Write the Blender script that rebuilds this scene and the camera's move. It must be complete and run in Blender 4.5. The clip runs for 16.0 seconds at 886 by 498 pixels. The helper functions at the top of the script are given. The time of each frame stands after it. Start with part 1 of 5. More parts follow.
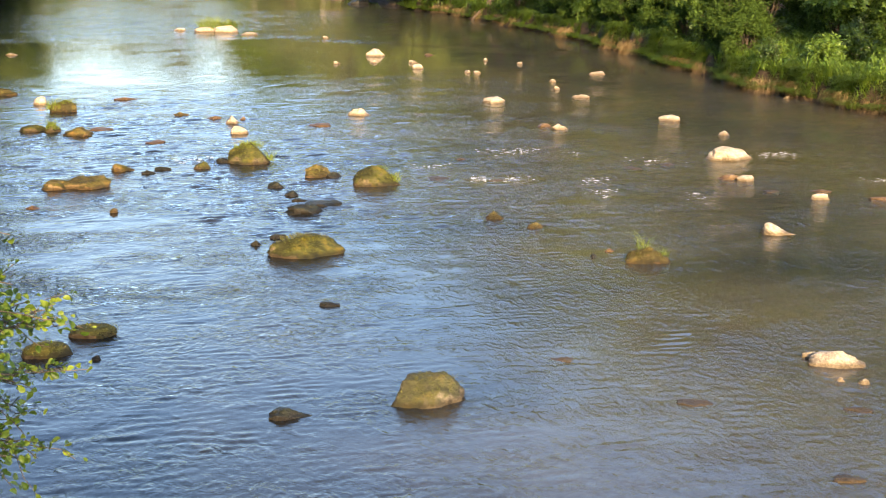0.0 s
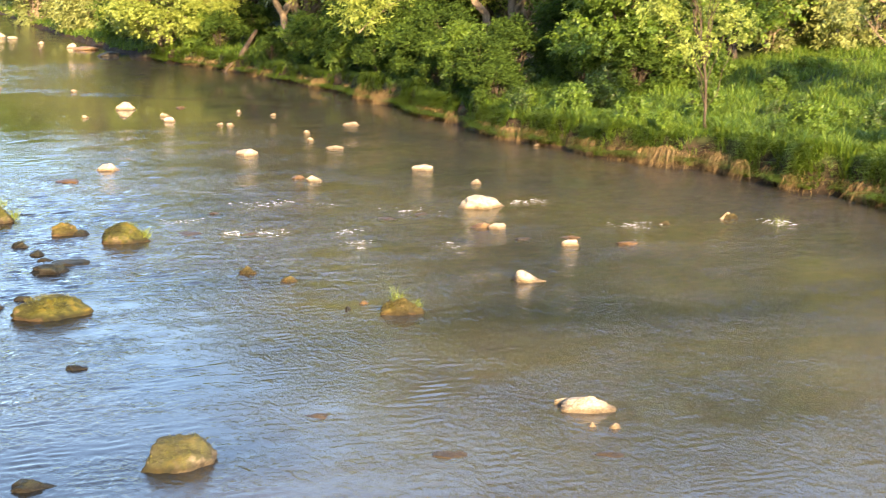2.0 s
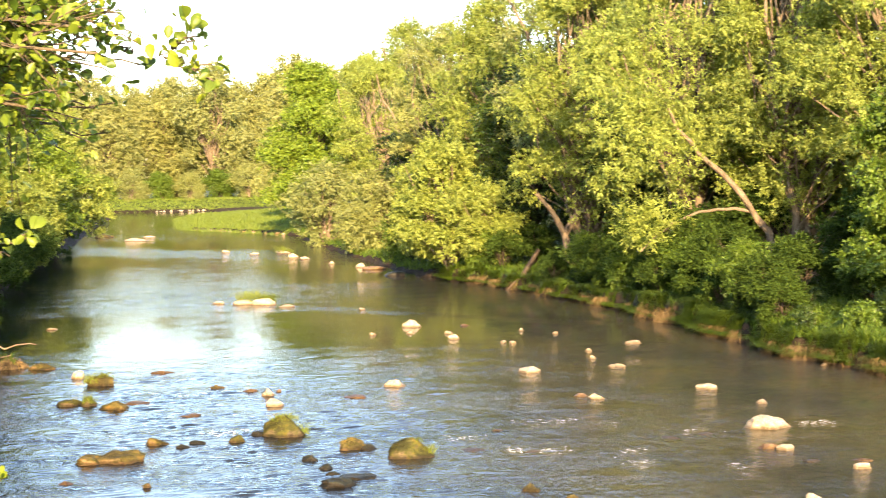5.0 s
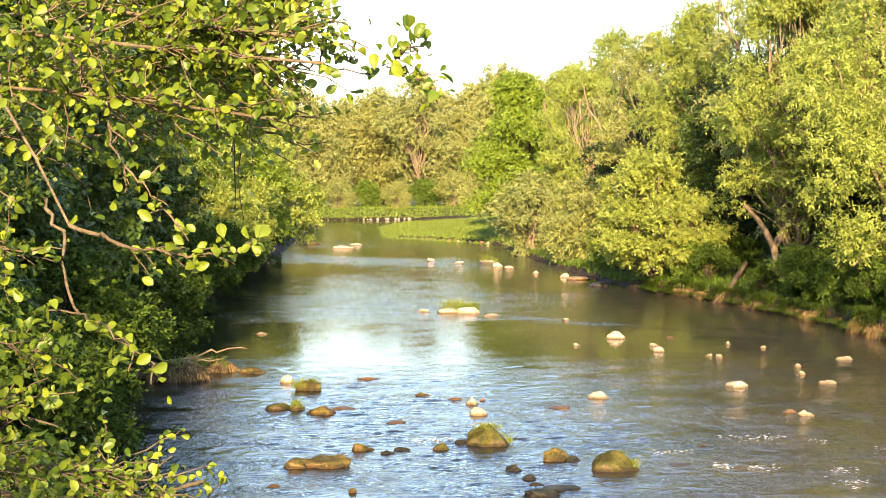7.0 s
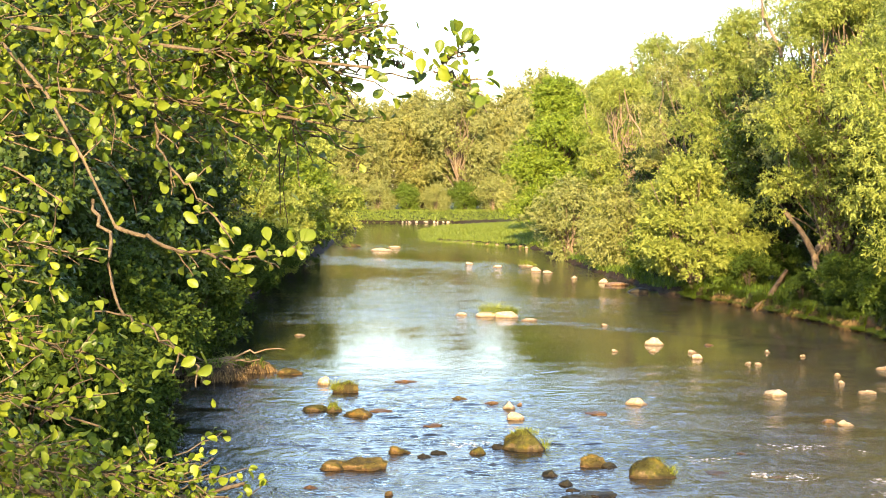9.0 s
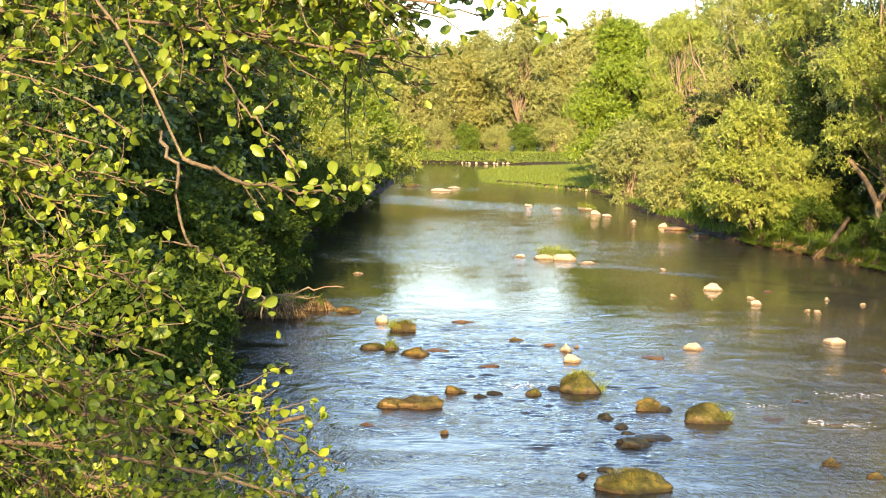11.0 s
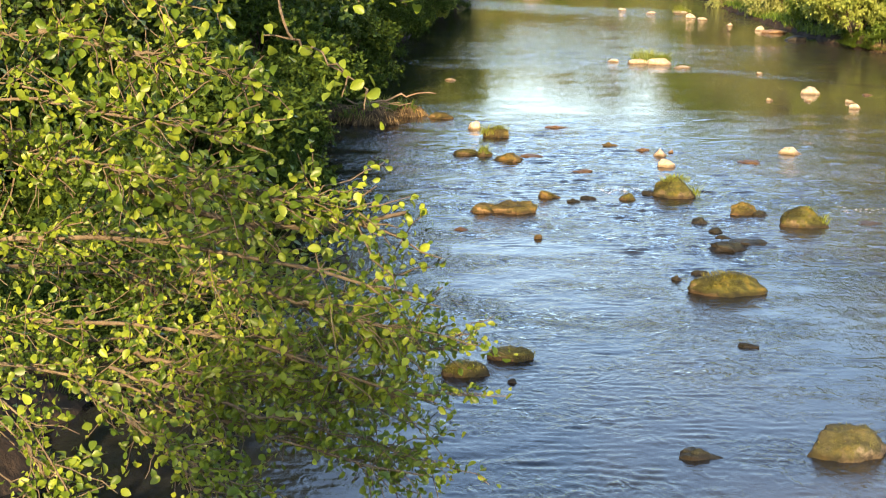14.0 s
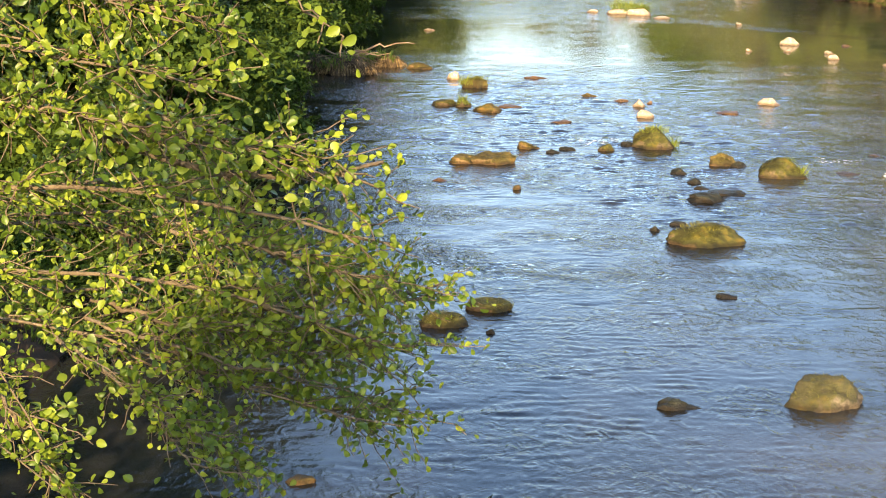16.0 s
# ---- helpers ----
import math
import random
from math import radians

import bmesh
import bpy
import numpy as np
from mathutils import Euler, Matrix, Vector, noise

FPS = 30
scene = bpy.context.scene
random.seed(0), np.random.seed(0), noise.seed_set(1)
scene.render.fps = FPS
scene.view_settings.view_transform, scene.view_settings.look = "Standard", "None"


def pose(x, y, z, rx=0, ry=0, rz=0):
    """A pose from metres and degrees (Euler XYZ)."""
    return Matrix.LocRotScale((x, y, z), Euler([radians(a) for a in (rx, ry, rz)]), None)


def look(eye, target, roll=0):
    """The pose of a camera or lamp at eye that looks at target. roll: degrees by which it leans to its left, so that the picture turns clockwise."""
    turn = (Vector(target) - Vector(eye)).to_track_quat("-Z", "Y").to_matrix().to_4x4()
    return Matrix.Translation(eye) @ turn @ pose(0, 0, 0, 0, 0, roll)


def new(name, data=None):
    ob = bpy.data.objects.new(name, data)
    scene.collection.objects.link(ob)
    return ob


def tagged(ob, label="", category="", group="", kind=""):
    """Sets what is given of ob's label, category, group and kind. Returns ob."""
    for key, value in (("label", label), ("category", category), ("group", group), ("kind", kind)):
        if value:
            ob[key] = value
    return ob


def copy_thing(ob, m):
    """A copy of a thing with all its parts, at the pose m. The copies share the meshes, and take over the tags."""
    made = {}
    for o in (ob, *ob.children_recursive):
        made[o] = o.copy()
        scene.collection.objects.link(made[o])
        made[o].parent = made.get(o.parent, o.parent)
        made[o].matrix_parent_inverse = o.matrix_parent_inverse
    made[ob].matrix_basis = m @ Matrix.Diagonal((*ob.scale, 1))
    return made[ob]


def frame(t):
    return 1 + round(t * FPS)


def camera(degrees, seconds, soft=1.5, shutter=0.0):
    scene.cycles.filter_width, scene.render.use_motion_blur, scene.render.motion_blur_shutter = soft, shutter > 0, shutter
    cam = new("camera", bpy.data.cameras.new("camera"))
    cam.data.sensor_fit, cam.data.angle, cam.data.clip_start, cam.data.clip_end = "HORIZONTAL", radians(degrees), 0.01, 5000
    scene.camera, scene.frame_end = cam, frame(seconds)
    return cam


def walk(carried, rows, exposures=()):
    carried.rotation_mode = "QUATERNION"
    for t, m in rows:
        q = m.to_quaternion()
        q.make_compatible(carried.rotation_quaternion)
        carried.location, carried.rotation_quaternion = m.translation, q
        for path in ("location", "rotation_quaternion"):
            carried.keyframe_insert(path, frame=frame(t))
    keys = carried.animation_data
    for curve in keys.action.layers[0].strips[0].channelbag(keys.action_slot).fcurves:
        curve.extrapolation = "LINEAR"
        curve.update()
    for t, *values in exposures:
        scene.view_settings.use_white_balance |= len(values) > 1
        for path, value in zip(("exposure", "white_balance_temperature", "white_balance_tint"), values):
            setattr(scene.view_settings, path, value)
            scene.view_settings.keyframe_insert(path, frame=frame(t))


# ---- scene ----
cam = camera(30.8, 16.0, soft=0.95, shutter=0.35)
PATH = [
    (0, look((-0.042, -0.143, 5.946), (0.2942, 1.7833, 5.5283), -0.35)),
    (0.5, look((0.016, -0.097, 5.952), (0.4125, 1.8161, 5.5253), 0.69)),
    (1, look((0.029, -0.021, 5.965), (0.5401, 1.8685, 5.5519), 0.94)),
    (1.5, look((0.071, 0.024, 5.977), (0.6282, 1.9077, 5.6023), -0.40)),
    (2, look((0.156, 0.032, 5.975), (0.7812, 1.8972, 5.6156), -0.29)),
    (2.5, look((0.153, 0.044, 5.982), (0.8273, 1.9017, 5.6766), -0.18)),
    (3, look((0.143, 0.034, 5.985), (0.7872, 1.9119, 5.7407), -0.78)),
    (3.5, look((0.122, 0.013, 5.985), (0.7158, 1.9145, 5.8074), -1.08)),
    (4, look((0.088, -0.029, 5.974), (0.5859, 1.9036, 5.8457), -1.37)),
    (4.5, look((0.064, -0.049, 5.981), (0.4573, 1.9101, 5.8869), -1.24)),
    (5, look((0.040, -0.081, 5.982), (0.3406, 1.8944, 5.8955), -1.04)),
    (5.2, look((0.031, -0.082, 5.981), (0.2899, 1.8995, 5.8963), -1.03)),
    (7.3, look((-0.015, 0.020, 5.990), (0.0258, 2.0183, 5.9195), -0.45)),
    (7.5, look((-0.017, 0.023, 5.991), (0.0222, 2.0214, 5.9199), -0.33)),
    (8, look((-0.018, 0.034, 5.989), (0.0151, 2.0325, 5.9138), -0.25)),
    (8.5, look((-0.024, 0.028, 5.992), (-0.0101, 2.0264, 5.9208), -0.07)),
    (9, look((-0.032, 0.026, 5.995), (-0.0304, 2.0245, 5.9286), 0.13)),
    (9.5, look((-0.043, 0.021, 5.993), (-0.0694, 2.0194, 5.9258), 0.09)),
    (9.7, look((-0.051, 0.016, 5.991), (-0.0995, 2.0143, 5.9154), 0.04)),
    (11.8, look((-0.048, 0.016, 5.979), (-0.1163, 2.0089, 5.8234), 1.25)),
    (12, look((-0.051, 0.016, 5.978), (-0.1175, 2.0089, 5.8225), 0.26)),
    (12.5, look((-0.057, 0.008, 5.971), (-0.1465, 1.9966, 5.7807), 0.28)),
    (13, look((-0.063, 0.001, 5.956), (-0.1996, 1.9779, 5.6818), 0.19)),
    (13.5, look((-0.072, 0.013, 5.945), (-0.2343, 1.9773, 5.6057), 0.28)),
    (14, look((-0.076, 0.000, 5.940), (-0.2553, 1.9556, 5.5611), 0.37)),
    (14.5, look((-0.077, 0.008, 5.929), (-0.2564, 1.9560, 5.5123), 0.37)),
    (15, look((-0.077, 0.022, 5.932), (-0.2432, 1.9661, 5.4924), 0.60)),
    (15.5, look((-0.074, 0.036, 5.928), (-0.2236, 1.9805, 5.4863), 0.55)),
    (16, look((-0.075, 0.042, 5.927), (-0.2266, 1.9874, 5.4888), 0.55)),
]
LIGHTING = [(0, 1.78, 6500, 18), (1.5, 2.1, 6550, 18), (3, 2.45, 6600, 18), (3.5, 2.58, 6650, 18), (4, 2.6, 6750, 18), (5, 2.16, 6950, 18), (9, 1.95, 6950, 18), (13, 1.75, 6800, 18), (14.5, 1.7, 6700, 18), (16, 1.82, 6600, 18)]
walk(cam, PATH, LIGHTING)

# ---- light ----
SUN_TO = Vector((-0.05, -0.935, 0.33)).normalized()
world = bpy.data.worlds.new("sky")
scene.world = world
world.use_nodes = True
wn = world.node_tree
sky = wn.nodes.new("ShaderNodeTexSky")
sky.sky_type = "NISHITA"
sky.sun_disc = False
sky.sun_elevation = math.asin(SUN_TO.z)
sky.sun_rotation = math.atan2(SUN_TO.x, SUN_TO.y)
sky.air_density = 1.15
sky.dust_density = 0.7
sky.ozone_density = 2.6
wn.nodes["Background"].inputs[1].default_value = 0.15
wn.links.new(sky.outputs[0], wn.nodes["Background"].inputs[0])
lamp = bpy.data.lights.new("sun", "SUN")
lamp.energy, lamp.angle, lamp.color = 5.0, radians(0.6), (1.0, 0.74, 0.40)
sun = new("sun", lamp)
sun.matrix_world = look(SUN_TO * 100, (0, 0, 0))


# ---- materials ----
def mat(name, rough=0.8, spec=0.3):
    m = bpy.data.materials.new(name)
    m.use_nodes = True
    b = m.node_tree.nodes["Principled BSDF"]
    b.inputs["Roughness"].default_value = rough
    b.inputs["Specular IOR Level"].default_value = spec
    return m, m.node_tree, b


def noise_node(nt, scale, detail=6.0, coord=None, rough=0.55):
    n = nt.nodes.new("ShaderNodeTexNoise")
    n.inputs["Scale"].default_value = scale
    n.inputs["Detail"].default_value = detail
    n.inputs["Roughness"].default_value = rough
    if coord is not None:
        nt.links.new(coord, n.inputs["Vector"])
    return n


def ramp(nt, fac, *stops):
    r = nt.nodes.new("ShaderNodeValToRGB")
    e = r.color_ramp.elements
    while len(e) < len(stops):
        e.new(0.5)
    for el, (p, c) in zip(e, stops):
        el.position, el.color = p, (*c, 1)
    nt.links.new(fac, r.inputs[0])
    return r.outputs[0]


def mix(nt, fac, a, b, blend="MIX"):
    n = nt.nodes.new("ShaderNodeMix")
    n.data_type, n.blend_type = "RGBA", blend
    for socket, v in ((n.inputs[0], fac), (n.inputs[6], a), (n.inputs[7], b)):
        if isinstance(v, (int, float)):
            socket.default_value = v
        elif isinstance(v, tuple):
            socket.default_value = (*v, 1)
        else:
            nt.links.new(v, socket)
    return n.outputs[2]


def bump(nt, b, height, strength, dist):
    n = nt.nodes.new("ShaderNodeBump")
    n.inputs["Strength"].default_value, n.inputs["Distance"].default_value = strength, dist
    nt.links.new(height, n.inputs["Height"])
    nt.links.new(n.outputs[0], b.inputs["Normal"])


def stone_mat(name, dry_a, dry_b, moss, cover, rough=0.8):
    """Stone with mottling, moss on the upward faces and a wet foot near the waterline."""
    m, nt, b = mat(name, rough)
    geo = nt.nodes.new("ShaderNodeNewGeometry")
    info = nt.nodes.new("ShaderNodeObjectInfo")
    n1, n2 = noise_node(nt, 7, 10, geo.outputs["Position"], 0.65), noise_node(nt, 34, 8, geo.outputs["Position"], 0.7)
    col = ramp(nt, n1.outputs[0], (0.35, dry_a), (0.65, dry_b))
    col = mix(nt, 0.75, col, ramp(nt, n2.outputs[0], (0.35, (0.18, 0.17, 0.15)), (0.65, (0.72, 0.70, 0.66))), "OVERLAY")
    col = mix(nt, 0.35, col, ramp(nt, info.outputs["Random"], (0.0, (0.35, 0.35, 0.35)), (1.0, (0.62, 0.60, 0.56))), "OVERLAY")
    sep = nt.nodes.new("ShaderNodeSeparateXYZ")
    nt.links.new(geo.outputs["Normal"], sep.inputs[0])
    add = nt.nodes.new("ShaderNodeMath")
    add.operation = "MULTIPLY_ADD"
    nt.links.new(n1.outputs[0], add.inputs[0])
    add.inputs[1].default_value = 2.6
    nt.links.new(sep.outputs[2], add.inputs[2])
    mk = ramp(nt, add.outputs[0], (0.0, (0, 0, 0)), (1.0, (1, 1, 1)))
    mr = nt.nodes.new("ShaderNodeMapRange")
    nt.links.new(add.outputs[0], mr.inputs[0])
    mr.inputs[1].default_value, mr.inputs[2].default_value = 2.35 - 1.5 * cover, 2.75 - 1.5 * cover
    mr.inputs[4].default_value = min(1.0, cover * 1.4)
    nt.nodes.remove(mk.node)
    n3 = noise_node(nt, 3.3, 4, geo.outputs["Position"], 0.6)
    tint = ramp(nt, n3.outputs[0], (0.42, tuple(c * 0.45 for c in moss)), (0.54, moss), (0.70, (moss[0] * 2.2, moss[1] * 1.65, moss[2] * 1.4)))
    col = mix(nt, mr.outputs[0], col, mix(nt, ramp(nt, n2.outputs[0], (0.32, (0, 0, 0)), (0.75, (1, 1, 1))), tint, mix(nt, 1.0, tint, (0.42, 0.40, 0.36), "MULTIPLY")))
    psep = nt.nodes.new("ShaderNodeSeparateXYZ")
    nt.links.new(geo.outputs["Position"], psep.inputs[0])
    wet = nt.nodes.new("ShaderNodeMapRange")
    nt.links.new(psep.outputs[2], wet.inputs[0])
    wet.inputs[1].default_value, wet.inputs[2].default_value = 0.10, 0.03
    col = mix(nt, wet.outputs[0], col, mix(nt, 1.0, col, (0.38, 0.34, 0.27), "MULTIPLY"))
    nt.links.new(col, b.inputs["Base Color"])
    hm = mix(nt, 0.5, n1.outputs[0], n2.outputs[0])
    bump(nt, b, hm, 1.0, 0.06)
    return m


STONE = {
    "pale": stone_mat("pale_stone", (0.28, 0.23, 0.165), (0.56, 0.49, 0.385), (0.16, 0.13, 0.06), 0.15),
    "wet": stone_mat("brown_wet_stone", (0.16, 0.10, 0.05), (0.30, 0.21, 0.12), (0.12, 0.09, 0.035), 0.2, 0.45),
    "gold": stone_mat("lichen_stone", (0.13, 0.09, 0.045), (0.30, 0.22, 0.12), (0.13, 0.105, 0.026), 0.8),
    "moss": stone_mat("mossy_stone", (0.06, 0.048, 0.026), (0.24, 0.19, 0.12), (0.074, 0.076, 0.012), 0.78),
    "boulder": stone_mat("grey_boulder", (0.07, 0.06, 0.04), (0.30, 0.265, 0.20), (0.060, 0.064, 0.010), 0.62),
    "dark": stone_mat("dark_stone", (0.016, 0.015, 0.012), (0.05, 0.046, 0.036), (0.03, 0.034, 0.010), 0.55, 0.5),
    "sunk": stone_mat("sunken_stone", (0.11, 0.088, 0.052), (0.20, 0.16, 0.10), (0.13, 0.105, 0.04), 0.1, 0.5),
}


def leaf_mat(name, a, b_, glow=0.35, rough=0.5):
    """Leaf: two greens mixed per leaf and per plant, light passing through."""
    m = bpy.data.materials.new(name)
    m.use_nodes = True
    nt = m.node_tree
    b = nt.nodes["Principled BSDF"]
    geo = nt.nodes.new("ShaderNodeNewGeometry")
    info = nt.nodes.new("ShaderNodeObjectInfo")
    pw = nt.nodes.new("ShaderNodeMath")
    pw.operation = "POWER"
    nt.links.new(geo.outputs["Random Per Island"], pw.inputs[0])
    pw.inputs[1].default_value = 1.5
    col = mix(nt, pw.outputs[0], a, b_)
    col = mix(nt, 0.45, col, ramp(nt, info.outputs["Random"], (0.0, (0.38, 0.43, 0.40)), (1.0, (0.56, 0.57, 0.44))), "OVERLAY")
    nz = noise_node(nt, 0.5, 2, geo.outputs["Position"])
    col = mix(nt, 0.4, col, ramp(nt, nz.outputs[0], (0.3, (0.34, 0.38, 0.36)), (0.7, (0.60, 0.61, 0.46))), "OVERLAY")
    nt.links.new(col, b.inputs["Base Color"])
    b.inputs["Roughness"].default_value = rough
    b.inputs["Specular IOR Level"].default_value = 0.35
    t = nt.nodes.new("ShaderNodeBsdfTranslucent")
    nt.links.new(mix(nt, 0.5, col, (0.30, 0.36, 0.04)), t.inputs[0])
    ms = nt.nodes.new("ShaderNodeMixShader")
    ms.inputs[0].default_value = glow
    nt.links.new(b.outputs[0], ms.inputs[1])
    nt.links.new(t.outputs[0], ms.inputs[2])
    nt.links.new(ms.outputs[0], nt.nodes["Material Output"].inputs[0])
    return m


WILLOW = leaf_mat("willow_leaf", (0.20, 0.25, 0.052), (0.40, 0.44, 0.11), 0.45)
BROAD = leaf_mat("broad_leaf", (0.07, 0.125, 0.015), (0.16, 0.23, 0.03))
# distance haze is put into this paler, greyer leaf colour
FARLEAF = leaf_mat("haze_tinted_far_leaf", (0.20, 0.21, 0.078), (0.35, 0.355, 0.135))
GREYLEAF = leaf_mat("grey_willow_leaf", (0.20, 0.22, 0.08), (0.32, 0.335, 0.12))
LIME = leaf_mat("lime_green_leaf", (0.11, 0.18, 0.02), (0.25, 0.33, 0.04))
# deep greens that carry the bank's shade in the leaf colour
DARKLEAF = leaf_mat("shade_tinted_deep_leaf", (0.018, 0.042, 0.007), (0.062, 0.10, 0.015), 0.15)
ALDER = leaf_mat("alder_leaf", (0.06, 0.11, 0.012), (0.285, 0.34, 0.036), 0.35, 0.4)
GRASS = leaf_mat("grass_blade", (0.035, 0.085, 0.009), (0.18, 0.245, 0.03), 0.3)
STRAW = leaf_mat("dry_straw", (0.06, 0.036, 0.018), (0.34, 0.225, 0.11), 0.1, 0.8)
YOUNGGRASS = leaf_mat("young_grass", (0.17, 0.22, 0.035), (0.34, 0.37, 0.08), 0.35)
LAWN = leaf_mat("bar_grass_blade", (0.11, 0.165, 0.026), (0.24, 0.29, 0.055), 0.3)
# near-black greens: the shade under the trees is put into the leaf colour
SHADELEAF = leaf_mat("shade_tinted_undergrowth_leaf", (0.018, 0.038, 0.006), (0.066, 0.105, 0.016), 0.1, 0.7)
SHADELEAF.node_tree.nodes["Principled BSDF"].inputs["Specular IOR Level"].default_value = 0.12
MOSSGRASS = leaf_mat("moss_grass", (0.08, 0.075, 0.014), (0.19, 0.17, 0.035), 0.2)


def bark_mat(name, a, b_):
    m, nt, b = mat(name, 0.9, 0.15)
    tc = nt.nodes.new("ShaderNodeNewGeometry")
    n1, n2 = noise_node(nt, 3, 5, tc.outputs["Position"]), noise_node(nt, 30, 8, tc.outputs["Position"])
    nt.links.new(mix(nt, n2.outputs[0], ramp(nt, n1.outputs[0], (0.35, a), (0.65, b_)), tuple(c * 0.5 for c in a)), b.inputs["Base Color"])
    bump(nt, b, n2.outputs[0], 0.9, 0.03)
    return m


BARK = bark_mat("willow_bark", (0.17, 0.13, 0.088), (0.36, 0.285, 0.195))
DARKBARK = bark_mat("dark_bark", (0.07, 0.05, 0.035), (0.14, 0.11, 0.08))
TWIGBARK = bark_mat("twig_bark", (0.125, 0.098, 0.064), (0.26, 0.21, 0.135))
DRIFT = bark_mat("driftwood_grey", (0.24, 0.17, 0.10), (0.42, 0.33, 0.22))

SOIL, nt, b = mat("bank_soil", 0.95, 0.1)
sg = nt.nodes.new("ShaderNodeNewGeometry")
sn, sf = noise_node(nt, 4, 6, sg.outputs["Position"]), noise_node(nt, 26, 6, sg.outputs["Position"])
nt.links.new(mix(nt, sf.outputs[0], ramp(nt, sn.outputs[0], (0.35, (0.05, 0.036, 0.02)), (0.65, (0.16, 0.115, 0.062))), (0.035, 0.028, 0.018)), b.inputs["Base Color"])
bump(nt, b, sf.outputs[0], 1.0, 0.05)

# ---- plan of the river ----
RIGHT_Y = (-300, 0, 20, 34, 39, 43, 49, 62, 70, 77, 86, 93, 103, 121, 151, 180, 186, 210, 240, 284, 300, 345, 352, 365, 700)
RIGHT_X = (23, 23, 22.6, 22.1, 21.6, 20.2, 19.0, 18.9, 18.7, 17.7, 16.6, 14.8, 13.4, 12.4, 11.3, 11.0, 10, -0.5, -1.2, -2, 4, 5, 2, -95, -95)
# left bank's bend below y -6 is unseen, added as footing for shade trees
LEFT_Y = (-300, -14, -6, 0, 15, 24, 38, 50, 62, 79, 125, 154, 225, 280, 300, 330, 700)
LEFT_X = (5, 4, -6.0, -6.2, -6.5, -6.5, -7.7, -9.2, -9.9, -10.8, -12.6, -12.4, -14.5, -15, -19, -95, -95)


def wobble(y):
    return 0.2 * np.sin(y * 0.9) + 0.14 * np.sin(y * 2.3 + 1) + 0.10 * np.sin(y * 3.9 + 2 * np.sin(y * 0.6))


def right_edge(y):
    return np.interp(y, RIGHT_Y, RIGHT_X) - wobble(y)


def left_edge(y):
    return np.interp(y, LEFT_Y, LEFT_X) + wobble(y)


def ground_z(x, y):
    x, y = np.asarray(x, float), np.asarray(y, float)
    r, l = x - right_edge(y), left_edge(y) - x
    s = np.maximum(r, l)
    k = np.clip(s / 0.35, 0, 1)
    k = k * k * (3 - 2 * k)
    high = np.where(r > l, np.interp(y, (0, 30, 45, 75, 90, 104, 180, 300), (0.9, 0.9, 0.8, 0.8, 0.6, 0.3, 0.28, 0.28)), 0.55)
    land = high * k + 0.05 * np.clip(s, 0, 40) + 0.12 * np.sin(x * 0.7 + y * 0.31) * k + 0.06 * np.sin(x * 1.9 - y * 1.3) * k
    land = np.where(y > 340, 0.4 * k + 0.035 * np.clip(s, 0, 60), land)
    d = np.clip(-s / 4.0, 0, 1)
    bed = -(0.06 + 0.42 * d) + 0.07 * np.sin(x * 1.3 + np.sin(y * 0.8)) * d + 0.05 * np.sin(y * 2.1 + x * 0.6) * d
    return np.where(s > 0, land, bed)


def grow(a, step, first, ratio, end):
    out, v = [a], first
    while abs(out[-1] - a) < end:
        out.append(out[-1] + step * v)
        v *= ratio
    return out


def mesh_from(name, verts, faces, material, smooth=False):
    me = bpy.data.meshes.new(name)
    verts = np.asarray(verts, np.float32)
    faces = np.asarray(faces, np.int32)
    me.vertices.add(len(verts))
    me.vertices.foreach_set("co", verts.ravel())
    n, k = faces.shape
    me.loops.add(n * k)
    me.loops.foreach_set("vertex_index", faces.ravel())
    me.polygons.add(n)
    me.polygons.foreach_set("loop_start", np.arange(0, n * k, k, dtype=np.int32))
    me.update(calc_edges=True)
    me.validate()
    me.materials.append(material)
    if smooth:
        me.polygons.foreach_set("use_smooth", np.ones(n, bool))
    return me


def grid_mesh(name, xs, ys, zf, material):
    gx, gy = np.meshgrid(xs, ys)
    v = np.stack([gx, gy, zf(gx, gy)], -1).reshape(-1, 3)
    nx, ny = len(xs), len(ys)
    i = (np.arange(ny - 1)[:, None] * nx + np.arange(nx - 1)[None]).ravel()
    return mesh_from(name, v, np.stack([i, i + 1, i + nx + 1, i + nx], -1), material, True)


def link(name, me, parent=None, label=""):
    ob = new(name, me)
    ob.parent = parent
    return tagged(ob, label)


# ---- ground, water ----
gm, nt, b = mat("earth_and_turf", 0.9, 0.2)
geo = nt.nodes.new("ShaderNodeNewGeometry")
sep = nt.nodes.new("ShaderNodeSeparateXYZ")
nt.links.new(geo.outputs["Position"], sep.inputs[0])
n1, n2, n3 = (noise_node(nt, s, 8, geo.outputs["Position"]) for s in (0.35, 3.0, 14.0))
turf = ramp(nt, n1.outputs[0], (0.35, (0.022, 0.036, 0.008)), (0.65, (0.05, 0.072, 0.016)))
earth = ramp(nt, n2.outputs[0], (0.35, (0.014, 0.010, 0.006)), (0.65, (0.05, 0.034, 0.02)))
bed = ramp(nt, n2.outputs[0], (0.3, (0.07, 0.05, 0.025)), (0.7, (0.30, 0.21, 0.11)))
bed = mix(nt, 0.5, bed, ramp(nt, n3.outputs[0], (0.3, (0.2, 0.2, 0.2)), (0.7, (0.75, 0.72, 0.66))), "OVERLAY")
hi = nt.nodes.new("ShaderNodeMapRange")
nt.links.new(sep.outputs[2], hi.inputs[0])
hi.inputs[1].default_value, hi.inputs[2].default_value = 0.62, 0.95
lo = nt.nodes.new("ShaderNodeMapRange")
